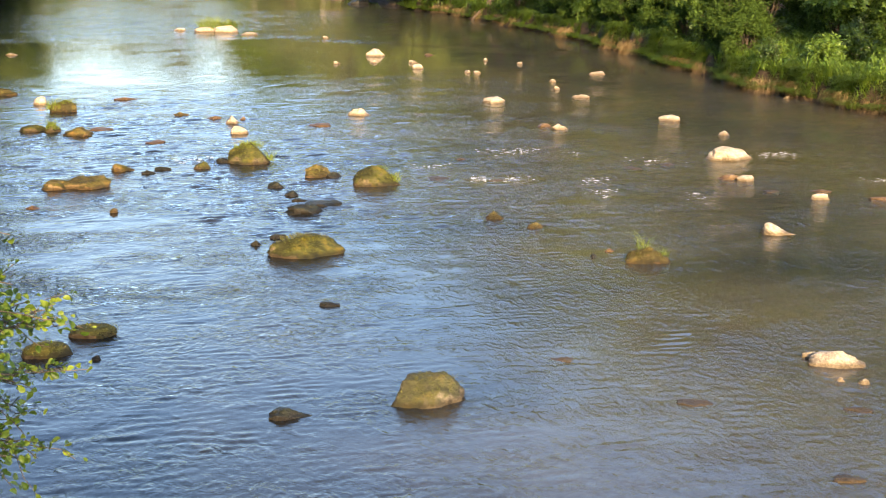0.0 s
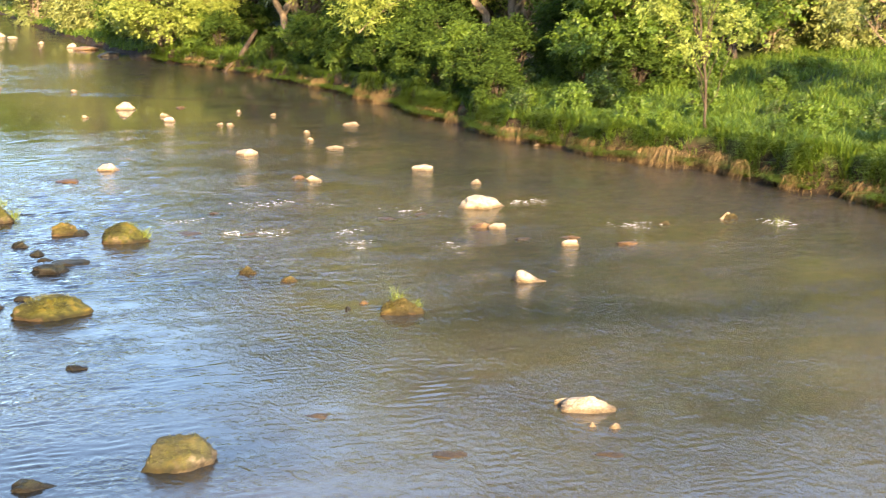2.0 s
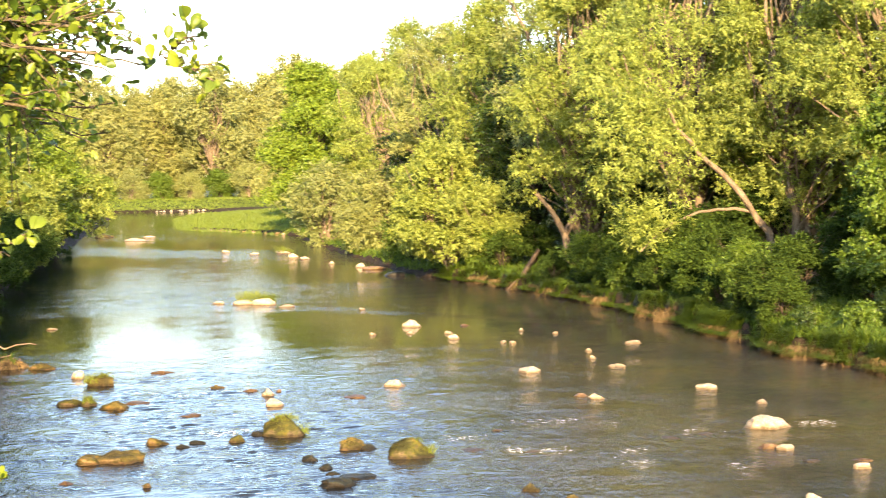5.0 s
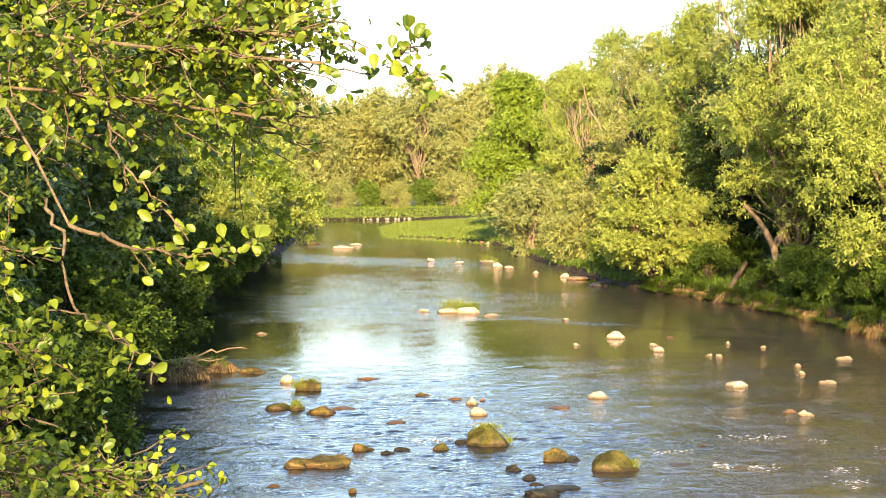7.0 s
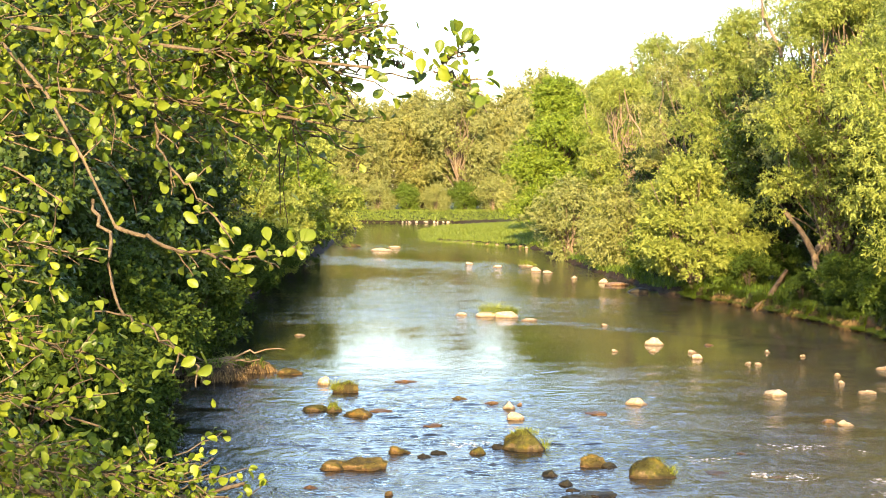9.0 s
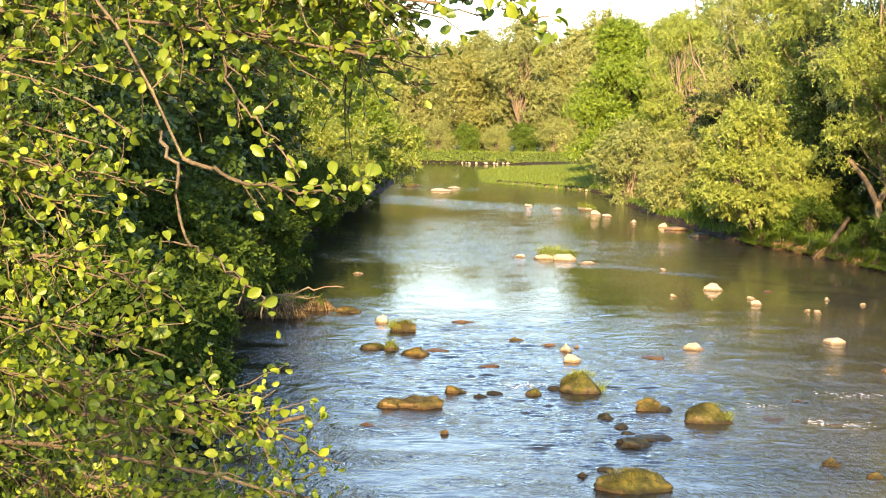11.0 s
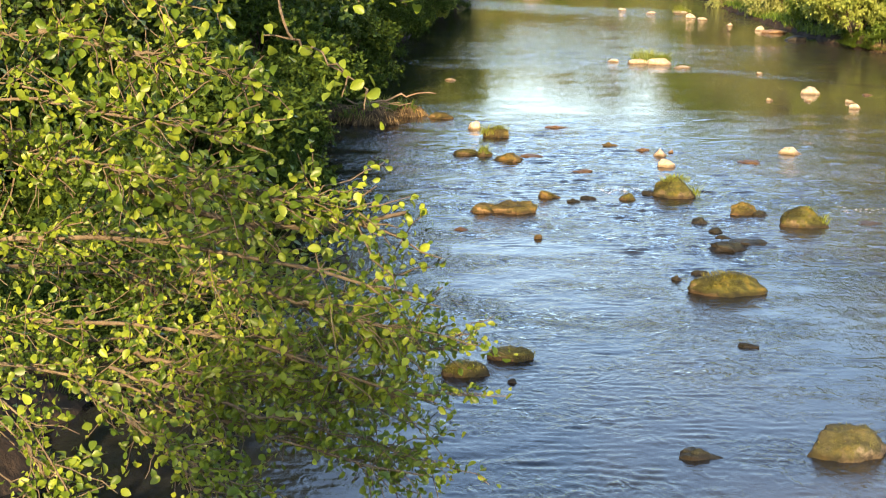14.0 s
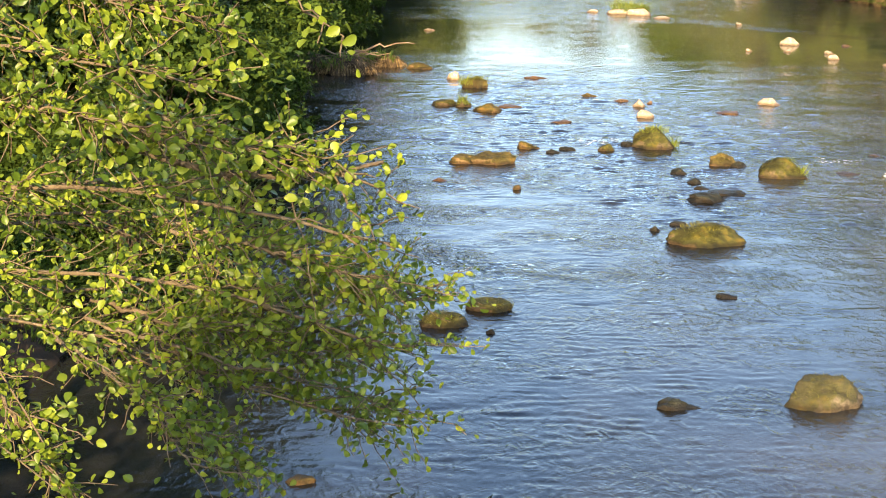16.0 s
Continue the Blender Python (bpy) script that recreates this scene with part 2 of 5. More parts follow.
nt.links.new(sep.outputs[2], lo.inputs[0])
lo.inputs[1].default_value, lo.inputs[2].default_value = -0.16, -0.06
nt.links.new(mix(nt, lo.outputs[0], bed, mix(nt, hi.outputs[0], earth, turf)), b.inputs["Base Color"])
bump(nt, b, mix(nt, 0.5, n2.outputs[0], n3.outputs[0]), 0.8, 0.08)

xs = sorted(set(grow(-32, -1, 0.8, 1.25, 2500) + list(np.arange(-32, 11, 0.4)) + list(np.arange(11.1, 24, 0.17)) + list(np.arange(24.2, 46, 0.5)) + grow(46, 1, 0.8, 1.25, 2500)))
ys = sorted(set(grow(-10, -1, 1.2, 1.3, 1500) + list(np.arange(-10, 26, 0.6)) + list(np.arange(26.2, 90, 0.3)) + list(np.arange(90.2, 130, 0.6)) + grow(130, 1, 0.7, 1.018, 330) + grow(465, 1, 6, 1.3, 2600)))
ground = tagged(new("ground", grid_mesh("ground", xs, ys, ground_z, gm)), "grassy river banks and brown gravel river bed", "ground", kind="structure")

wm = bpy.data.materials.new("river_water")
wm.use_nodes = True
nt = wm.node_tree
nt.nodes.remove(nt.nodes["Principled BSDF"])
geo = nt.nodes.new("ShaderNodeNewGeometry")
mp = nt.nodes.new("ShaderNodeMapping")
mp.inputs["Scale"].default_value = (1.75, 0.95, 1.0)
mp.inputs["Rotation"].default_value = (0, 0, 0.25)
nt.links.new(geo.outputs["Position"], mp.inputs[0])
w1 = noise_node(nt, 0.9, 3, mp.outputs[0])
w2 = noise_node(nt, 4.5, 4, mp.outputs[0], 0.6)
w3 = noise_node(nt, 2.6, 2.5, mp.outputs[0], 0.5)
w3.noise_type = "RIDGED_MULTIFRACTAL"
calm = nt.nodes.new("ShaderNodeAttribute")
calm.attribute_name = "lively"
cm = nt.nodes.new("ShaderNodeMapRange")
nt.links.new(calm.outputs["Fac"], cm.inputs[0])
cm.inputs[1].default_value, cm.inputs[2].default_value = 0.1, 0.85
cm.inputs[3].default_value, cm.inputs[4].default_value = 0.08, 1.0
for src in (w1, w2, w3):
    src.inputs["Distortion"].default_value = 1.1
hs = None
for src, amp in ((w1, 0.03), (w2, 0.03), (w3, 0.026)):
    k = nt.nodes.new("ShaderNodeMath")
    k.operation = "MULTIPLY_ADD"
    nt.links.new(src.outputs[0], k.inputs[0])
    k.inputs[1].default_value = amp
    if hs is not None:
        nt.links.new(hs, k.inputs[2])
    else:
        k.inputs[2].default_value = 0.0
    hs = k.outputs[0]
bm_ = nt.nodes.new("ShaderNodeBump")
bm_.inputs["Distance"].default_value = 1.0
gp = nt.nodes.new("ShaderNodeMapping")
gp.inputs["Scale"].default_value = (0.55, 0.9, 1.0)
nt.links.new(geo.outputs["Position"], gp.inputs[0])
gust = noise_node(nt, 0.7, 4, gp.outputs[0], 0.6)
gr = nt.nodes.new("ShaderNodeMapRange")
nt.links.new(gust.outputs[0], gr.inputs[0])
gr.inputs[1].default_value, gr.inputs[2].default_value = 0.38, 0.62
gr.inputs[3].default_value, gr.inputs[4].default_value = 0.2, 1.25
gk = nt.nodes.new("ShaderNodeMath")
gk.operation = "MULTIPLY"
nt.links.new(cm.outputs[0], gk.inputs[0])
nt.links.new(gr.outputs[0], gk.inputs[1])
nt.links.new(gk.outputs[0], bm_.inputs["Strength"])
nt.links.new(hs, bm_.inputs["Height"])
gl = nt.nodes.new("ShaderNodeBsdfGlossy")
gl.inputs["Roughness"].default_value = 0.04
nt.links.new(bm_.outputs[0], gl.inputs["Normal"])
fr = nt.nodes.new("ShaderNodeFresnel")
fr.inputs["IOR"].default_value = 1.33
nt.links.new(bm_.outputs[0], fr.inputs["Normal"])
tr = nt.nodes.new("ShaderNodeBsdfTransparent")
tr.inputs[0].default_value = (0.60, 0.54, 0.40, 1)
df = nt.nodes.new("ShaderNodeBsdfDiffuse")
mm = nt.nodes.new("ShaderNodeMapping")
mm.inputs["Scale"].default_value = (0.22, 0.13, 1.0)
nt.links.new(geo.outputs["Position"], mm.inputs[0])
silt = noise_node(nt, 1.0, 5, mm.outputs[0], 0.6)
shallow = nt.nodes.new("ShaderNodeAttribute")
shallow.attribute_name = "brown_share"
# two body tones of the water: brown to the right, near-black to the left
brown_tone = ramp(nt, silt.outputs[0], (0.36, (0.092, 0.09, 0.08)), (0.50, (0.138, 0.128, 0.104)), (0.64, (0.175, 0.155, 0.082)))
dark_tone = ramp(nt, silt.outputs[0], (0.36, (0.006, 0.010, 0.014)), (0.64, (0.026, 0.026, 0.023)))
nt.links.new(mix(nt, shallow.outputs["Fac"], dark_tone, brown_tone), df.inputs[0])
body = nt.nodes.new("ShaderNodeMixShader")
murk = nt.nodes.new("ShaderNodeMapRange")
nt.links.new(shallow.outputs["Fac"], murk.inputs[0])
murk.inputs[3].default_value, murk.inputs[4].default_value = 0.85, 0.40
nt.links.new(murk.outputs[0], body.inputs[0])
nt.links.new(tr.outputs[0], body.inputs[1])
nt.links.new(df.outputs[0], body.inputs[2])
top = nt.nodes.new("ShaderNodeMixShader")
nt.links.new(fr.outputs[0], top.inputs[0])
nt.links.new(body.outputs[0], top.inputs[1])
nt.links.new(gl.outputs[0], top.inputs[2])
nt.links.new(top.outputs[0], nt.nodes["Material Output"].inputs[0])
wrng = np.random.default_rng(12)
WAVES = [(lam, a, p, sl) for lam, a, p, sl in zip(0.18 * 5 ** wrng.uniform(0, 1, 46), wrng.normal(np.pi / 2, 1.15, 46), wrng.uniform(0, 6.28, 46), wrng.uniform(0.5, 1.3, 46))]


def swell(x, y):
    """How lively the surface is: riffles between the stones, a calm pool above them."""
    v = 0.62 + 0.55 * np.exp(-((y - 40) / 8) ** 2) / (1 + np.exp((x - 8) / 2)) - 0.62 * np.exp(-((y - 65) / 11) ** 2)
    v = v + 0.55 * np.exp(-((y - 77 + 1.1 * (x - 4)) / 1.6) ** 2) / (1 + np.exp(2.5 - x)) + 0.3 * np.exp(-((y - 35) / 5) ** 2) / (1 + np.exp((6 - x) / 2))
    v = v + 0.2 * np.sin(x * 0.35 + 1.7 * np.sin(y * 0.13)) * np.sin(y * 0.21 + np.sin(x * 0.3))
    v = v - 0.38 / (1 + np.exp(-(x - 4.5) / 0.8)) / (1 + np.exp((y - 27) / 1.5)) + 0.15 * np.exp(-((y - 24) / 2) ** 2)
    v = v - 0.45 / (1 + np.exp((x + 1.9) / 0.3)) / (1 + np.exp((y - 18.5) / 0.8))
    return np.where(y > 95, 0.3 + 0.2 * np.sin(y * 0.11) * np.sin(x * 0.2 + y * 0.05) + 0.7 * np.exp(-((y - 139 + 0.9 * x) / 7) ** 2), np.clip(v, 0.12, 1.4))


def wave_z(x, y):
    wx = x + 0.35 * np.sin(y * 0.9 + 0.7 * np.sin(x * 1.3)) + 0.12 * np.sin(y * 3.1 + x * 2)
    wy = y + 0.35 * np.sin(x * 0.8 + 0.9 * np.sin(y * 0.7)) + 0.10 * np.sin(x * 3.7 - y * 1.4)
    step = np.maximum(0.13, y * y / 20000)
    z = 0 * x
    for lam, a, p, sl in WAVES:
        k = 2 * np.pi / lam
        ph = k * (np.cos(a) * wx + np.sin(a) * wy) + p
        z = z + np.clip(lam / step / 2 - 0.8, 0, 1) * 0.015 * sl / k * (0.55 * np.sin(ph) + 1.1 * (0.6 - np.abs(np.sin(ph * 0.5 + p))))
    return z * swell(x, y) * (y > 5)


rows, v = [8.0], 8.0
while v < 140:
    v += max(0.055, v * v / 26000)
    rows.append(v)
ys = sorted(grow(8, -1, 1, 1.5, 130)[1:] + rows + grow(v, 1, 0.8, 1.05, 330)[1:])
xs = sorted(grow(-13, -1, 0.3, 1.25, 100)[1:] + list(np.arange(-13, 23, 0.125)) + grow(23, 1, 0.3, 1.3, 20))
xa, ya = np.array(xs), np.array(ys)
gx, gy = np.meshgrid(xa, ya)
patch = 0.75 + 0.6 * np.sin(gx * 0.8 + 2.2 * np.sin(gy * 0.37 + 0.8 * np.sin(gx * 0.5))) * np.sin(gy * 1.3 + 1.5 * np.sin(gx * 0.6 + 1))
heights = wave_z(gx, gy) * np.clip(patch * 1.35 - 0.2, 0.15, 1.6)


def packet(x, y, lx, ly, lam, slope, tilt, phase):
    """A short train of wavelets round (x, y), crests lying across the stream."""
    c0, c1 = np.searchsorted(xa, (x - 2.2 * lx, x + 2.2 * lx))
    r0, r1 = np.searchsorted(ya, (y - 2.5 * ly - lx * abs(tilt), y + 2.5 * ly + lx * abs(tilt)))
    dx, dy = gx[r0:r1, c0:c1] - x, gy[r0:r1, c0:c1] - y
    d = dy + tilt * dx + 0.25 * dx * dx / lx * math.copysign(1, phase - 3)
    k = 2 * math.pi / lam
    heights[r0:r1, c0:c1] += 0.62 * slope / k * np.exp(-(dx / lx) ** 2 - (d / ly) ** 2) * np.sin(k * d + phase)


for n, x0, x1, y0, y1, sl in ((800, -6, 9, 30, 52, 0.36), (950, -7, 10, 11, 31, 0.30), (260, 5, 20, 27, 42, 0.22), (200, 4, 16, 12, 28, 0.15), (420, 0, 6, 30, 40, 0.5), (260, -4, 1, 36, 50, 0.45), (240, -3, 4, 14, 24, 0.4), (60, -8, 14, 74, 84, 0.3), (50, -10, 10, 120, 150, 0.25), (40, 8, 19, 42, 60, 0.12)):
    for _ in range(n):
        x, y = x0 + (x1 - x0) * wrng.beta(1.5, 1.7), y0 - 2 + (y1 - y0 + 6) * wrng.beta(1.6, 1.9)
        packet(x, y, wrng.uniform(0.12, 0.30) * max(1, y / 32), wrng.uniform(0.10, 0.26), wrng.uniform(0.2, 0.42) * (0.7 if y < 28 else max(1, y / 35)), sl * wrng.uniform(0.5, 1.2), wrng.normal(0, 0.85), wrng.uniform(0, 6.28))
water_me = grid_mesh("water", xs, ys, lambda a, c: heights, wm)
gx, gy = np.meshgrid(xs, ys)
lively = water_me.attributes.new("lively", "FLOAT", "POINT")
lively.data.foreach_set("value", swell(gx, gy).astype(np.float32).ravel())
def brown_share(x, y):
    """0 for the near-black body tone on the left, 1 for the brown tone, with a darker band across the brown."""
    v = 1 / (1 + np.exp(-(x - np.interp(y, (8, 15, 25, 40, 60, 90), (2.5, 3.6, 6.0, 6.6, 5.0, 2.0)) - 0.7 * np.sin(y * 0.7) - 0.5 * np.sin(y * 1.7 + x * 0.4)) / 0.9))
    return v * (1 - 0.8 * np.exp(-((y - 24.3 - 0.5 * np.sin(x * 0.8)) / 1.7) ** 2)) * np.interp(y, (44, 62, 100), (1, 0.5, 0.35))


share_mark = water_me.attributes.new("brown_share", "FLOAT", "POINT")
share_mark.data.foreach_set("value", brown_share(gx, gy).astype(np.float32).ravel())
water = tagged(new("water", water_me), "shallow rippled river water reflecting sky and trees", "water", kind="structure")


# ---- stones ----
def stone_mesh(seed, kind, sides=3, peak=0.72):
    bm = bmesh.new()
    bmesh.ops.create_icosphere(bm, subdivisions=sides, radius=0.5)
    off = Vector((seed * 7.13, seed * 3.7, seed * 1.9))
    rng = random.Random(seed)
    cuts = [(Vector((rng.uniform(-1, 1), rng.uniform(-1, 1), rng.uniform(-0.1, 1))).normalized(), rng.uniform(0.24, 0.40) + (0.07 if kind in ("boulder", "moss") else 0)) for _ in range(9 if kind in ("pale", "gold") else 5)]
    rough = 0.5 if kind in ("boulder", "moss") else 0.75 if kind == "pale" else 1.0
    for v in bm.verts:
        p = v.co.copy()
        for nrm, dd in cuts:
            over = p.dot(nrm) - dd
            if over > 0:
                p -= nrm * over * 0.97
        p *= 1 + rough * (0.28 * noise.noise(p * 2.6 + off) + 0.19 * noise.noise(p * 5.5 + off) + 0.10 * noise.noise(p * 13 + off))
        p *= 1 - 0.16 * abs(noise.noise(p * 4.0 + off * 2)) - 0.10 * abs(noise.noise(p * 9.0 - off))
        if p.z < 0:
            p.z *= 0.8
        v.co = p
    xs_, ys_, zs_ = ([v.co[i] for v in bm.verts] for i in range(3))
    for v in bm.verts:
        v.co.x = (v.co.x - (max(xs_) + min(xs_)) / 2) / (max(xs_) - min(xs_))
        v.co.y = (v.co.y - (max(ys_) + min(ys_)) / 2) / (max(ys_) - min(ys_))
        z = v.co.z / max(zs_)
        v.co.z = math.copysign(abs(z) ** peak, z)
    me = bpy.data.meshes.new("stone")
    bm.to_mesh(me)
    bm.free()
    me.polygons.foreach_set("use_smooth", np.ones(len(me.polygons), bool))
    me.materials.append(STONE[kind])
    return me


STONE_LABEL = {
    "pale": "pale dry weathered stone lying in shallow river water",
    "wet": "low brown wet stone just breaking the water",
    "gold": "ochre lichen covered stone in the river",
    "moss": "rounded boulder covered in olive moss in the river",
    "boulder": "big grey boulder with patches of olive moss in the river",
    "dark": "dark wet stone in the river current",
    "sunk": "golden brown stone barely awash in the shallows",
}
count = {}


def blades(rng, n, place, height, width, lean, towards=None):
    """Upright tapering blades at the places that place(n) gives, as vertices and triangle-strip quads."""
    p = place(n)
    a = rng.uniform(0, 2 * np.pi, n)
    if towards is not None:
        a = towards + rng.normal(0, 0.7, n)
    h = height * rng.uniform(0.5, 1.15, n) * (0.85 + 0.6 * np.sin(p[:, 0] * 2.1 + 2 * np.sin(p[:, 1] * 0.7)) * np.sin(p[:, 1] * 2.7 + np.sin(p[:, 0])))
    w = width * rng.uniform(0.6, 1.3, n)
    d = np.stack([np.cos(a), np.sin(a), 0 * a], -1)
    s = np.stack([-np.sin(a), np.cos(a), 0 * a], -1)
    ln = lean * h * rng.uniform(0.2, 1.4, n)
    up = np.array([0, 0, 1.0])
    v = []
    for f, ww in ((0, 1), (0.55, 0.75), (1.0, 0.08)):
        c = p + up * (h * f * (1 - 0.25 * lean * f))[:, None] + d * (ln * f * f)[:, None]
        v += [c - s * (w * ww / 2)[:, None], c + s * (w * ww / 2)[:, None]]
    v = np.stack(v, 1).reshape(-1, 3)
    i = np.arange(n)[:, None] * 6
    f = np.concatenate([i + [0, 1, 3, 2], i + [2, 3, 5, 4]])
    return v, f


def stone(kind, x, y, w, d, h, rz, tuft=0.0, tall=0.07, peak=0.85):
    i = count[kind] = count.get(kind, 0) + 1
    me = stone_mesh(i * 11 + len(kind), kind, 4 if w > 0.35 and y < 60 else 3, peak)
    ob = tagged(new("boulder" if w > 0.7 else "stone", me), STONE_LABEL[kind], "stone", "stones in the river")
    top = -0.02 if kind == "sunk" else h * (0.8 if kind == "dark" else 1.0)
    ob.location = (x, y, 0 if kind != "sunk" else -0.025)
    ob.scale = (w * 1.04, d, max(top * 0.9, 0.06))
    ob.rotation_euler = (0, 0, radians(rz))
    if tuft:
        rng = np.random.default_rng(i)
        co = np.array([v.co[:] for v in me.vertices])
        nz = np.array([v.normal.z for v in me.vertices])
        pick = np.flatnonzero((co[:, 2] > 0.3) & (nz > 0.25) & (np.sin(co[:, 0] * 7 + i) + np.sin(co[:, 1] * 6 + 2 * i) > -0.2))
        sc = np.array([w * 1.04, d, max(top * 0.9, 0.06)])

        def place(n):
            return co[rng.choice(pick, n)] * sc + rng.normal(0, 0.015, (n, 3)) * [1, 1, 0.2] - [0, 0, 0.02]
        v, f = blades(rng, int(tuft * 900 * w), place, tall, 0.009, 1.7)
        g = link("grass_tuft", mesh_from("grass_tuft", v / sc, f, MOSSGRASS), ob, "short olive grass growing on the stone")
        tagged(g, kind="stuff")
    return ob


stone("boulder", 3.00, 18.60, 1.0, 0.78, 0.36, 12, 0.3, peak=1.15)
stone("dark", 1.31, 18.23, 0.51, 0.37, 0.16, -4)
stone("pale", 8.58, 19.07, 0.73, 0.52, 0.22, -24)
# low stone standing in for an unidentified duck-like thing
stone("pale", 8.40, 19.48, 0.29, 0.21, 0.08, -23)
stone("pale", 8.31, 18.34, 0.12, 0.09, 0.07, -24)
stone("pale", 8.55, 18.18, 0.16, 0.12, 0.08, -25)
stone("gold", 7.99, 25.56, 0.75, 0.54, 0.3, -17, 0.8)
stone("pale", 11.01, 27.41, 0.67, 0.48, 0.25, -22, peak=1.5)
stone("pale", 13.20, 36.08, 1.25, 0.9, 0.35, -20)
stone("wet", 12.20, 33.34, 0.48, 0.34, 0.12, -20)
stone("pale", 12.48, 33.00, 0.38, 0.27, 0.14, -21)
stone("wet", 13.57, 31.42, 0.45, 0.33, 0.06, -23)
stone("pale", 13.20, 30.55, 0.41, 0.29, 0.14, -23)
stone("wet", 14.38, 30.32, 0.46, 0.33, 0.06, -25)
stone("pale", 14.47, 39.92, 0.34, 0.24, 0.14, -20)
stone("pale", 13.96, 43.01, 0.61, 0.44, 0.19, -18)
stone("pale", 10.56, 41.95, 0.44, 0.31, 0.17, -14)
stone("wet", 10.24, 42.56, 0.38, 0.28, 0.1, -14)
stone("pale", 12.94, 48.86, 0.55, 0.39, 0.12, -15)
stone("pale", 15.37, 55.67, 0.64, 0.46, 0.12, -16)
stone("pale", 13.21, 53.60, 0.25, 0.18, 0.11, -14)
stone("pale", 12.74, 51.24, 0.24, 0.17, 0.14, -14)
stone("pale", 13.45, 59.98, 0.24, 0.17, 0.1, -13)
stone("pale", 10.91, 57.24, 0.22, 0.16, 0.11, -11)
stone("pale", 11.23, 56.97, 0.3, 0.22, 0.11, -11)
stone("pale", 12.45, 61.50, 0.26, 0.19, 0.14, -12)
stone("pale", 9.99, 48.21, 0.75, 0.54, 0.21, -12)
stone("pale", 9.57, 61.33, 0.35, 0.25, 0.14, -9)
stone("pale", 9.45, 59.18, 0.52, 0.38, 0.21, -9)
stone("wet", 10.72, 64.48, 0.41, 0.3, 0.08, -10)
stone("pale", 8.52, 64.67, 0.8, 0.57, 0.34, -8)
stone("pale", 8.06, 61.69, 0.3, 0.22, 0.12, -8)
stone("pale", 5.61, 46.04, 0.7, 0.5, 0.24, -7)
stone("pale", 6.64, 61.70, 0.28, 0.2, 0.12, -6)
stone("pale", 2.16, 79.57, 1.08, 0.78, 0.27, -2)
stone("pale", 3.24, 79.03, 1.31, 0.95, 0.36, -2)
stone("pale", 0.91, 80.46, 0.63, 0.45, 0.17, -1)
stone("pale", 4.18, 77.10, 0.84, 0.61, 0.13, -3)
stone("pale", 7.49, 74.04, 0.31, 0.22, 0.12, -6)
stone("moss", 4.49, 34.21, 0.99, 0.71, 0.47, -8, 0.8)
stone("gold", 3.37, 35.55, 0.65, 0.47, 0.31, -6, 0.6)
stone("dark", 3.67, 35.38, 0.37, 0.27, 0.18, -6)
stone("dark", 2.32, 34.31, 0.39, 0.28, 0.18, -4)
stone("dark", 2.54, 33.25, 0.33, 0.24, 0.14, -4)
stone("dark", 2.67, 32.59, 0.34, 0.25, 0.07, -5)
stone("dark", 2.65, 31.27, 0.87, 0.62, 0.25, -5)
stone("dark", 3.10, 31.97, 0.74, 0.53, 0.12, -6)
stone("moss", 2.31, 27.42, 1.38, 0.98, 0.37, -5, 0.9)
stone("dark", 1.96, 28.85, 0.33, 0.23, 0.11, -4)
stone("dark", 1.50, 28.28, 0.21, 0.15, 0.12, -3)
stone("gold", 6.23, 29.91, 0.45, 0.33, 0.16, -12)
stone("gold", 6.78, 28.85, 0.32, 0.23, 0.12, -13)
stone("moss", 1.92, 37.89, 1.01, 0.73, 0.55, -3, 0.8)
stone("dark", 1.31, 38.03, 0.29, 0.21, 0.16, -2)
stone("moss", 0.81, 37.22, 0.39, 0.28, 0.19, -1)
stone("pale", 1.96, 42.96, 0.48, 0.34, 0.24, -3)
stone("pale", 1.84, 45.10, 0.44, 0.31, 0.25, -2)
stone("wet", 1.41, 46.22, 0.45, 0.32, 0.09, -2)
stone("wet", 2.20, 45.82, 0.19, 0.14, 0.1, -3)
stone("gold", -1.02, 37.35, 0.56, 0.4, 0.19, 1, 0.6)
stone("dark", -0.40, 36.76, 0.36, 0.26, 0.12, 1)
stone("dark", -0.10, 37.22, 0.39, 0.28, 0.11, 0)
stone("gold", -2.36, 35.14, 0.84, 0.61, 0.24, 4, 0.6)
stone("gold", -1.75, 35.16, 1.05, 0.76, 0.26, 3, 0.6)
stone("gold", -1.07, 32.04, 0.19, 0.14, 0.1, 2)
stone("wet", -2.69, 32.77, 0.34, 0.24, 0.07, 5)
stone("gold", -2.25, 43.58, 0.96, 0.69, 0.25, 3, 0.6)
stone("wet", -1.73, 44.57, 0.76, 0.55, 0.08, 2)
stone("moss", -3.00, 44.50, 0.43, 0.31, 0.3, 4)
stone("moss", -3.55, 44.65, 0.73, 0.53, 0.19, 4, 0.8)
stone("pale", -3.77, 50.95, 0.54, 0.39, 0.29, 4)
stone("gold", -2.97, 48.89, 0.84, 0.6, 0.38, 3, 0.6)
stone("wet", -0.29, 41.70, 0.58, 0.41, 0.07, 0)
stone("wet", 4.23, 44.04, 0.62, 0.44, 0.08, -6)
stone("gold", 0.52, 47.22, 0.49, 0.35, 0.12, -1)
stone("wet", -1.22, 51.67, 0.8, 0.57, 0.09, 1)
stone("moss", -1.15, 22.50, 0.66, 0.48, 0.17, 3, 0.8)
stone("moss", -1.73, 21.60, 0.67, 0.48, 0.2, 5, 0.8)
stone("dark", -1.06, 21.20, 0.13, 0.09, 0.08, 3)
stone("dark", 2.34, 23.59, 0.31, 0.22, 0.02, -6)
stone("wet", 7.57, 26.52, 0.17, 0.12, 0.06, -16)
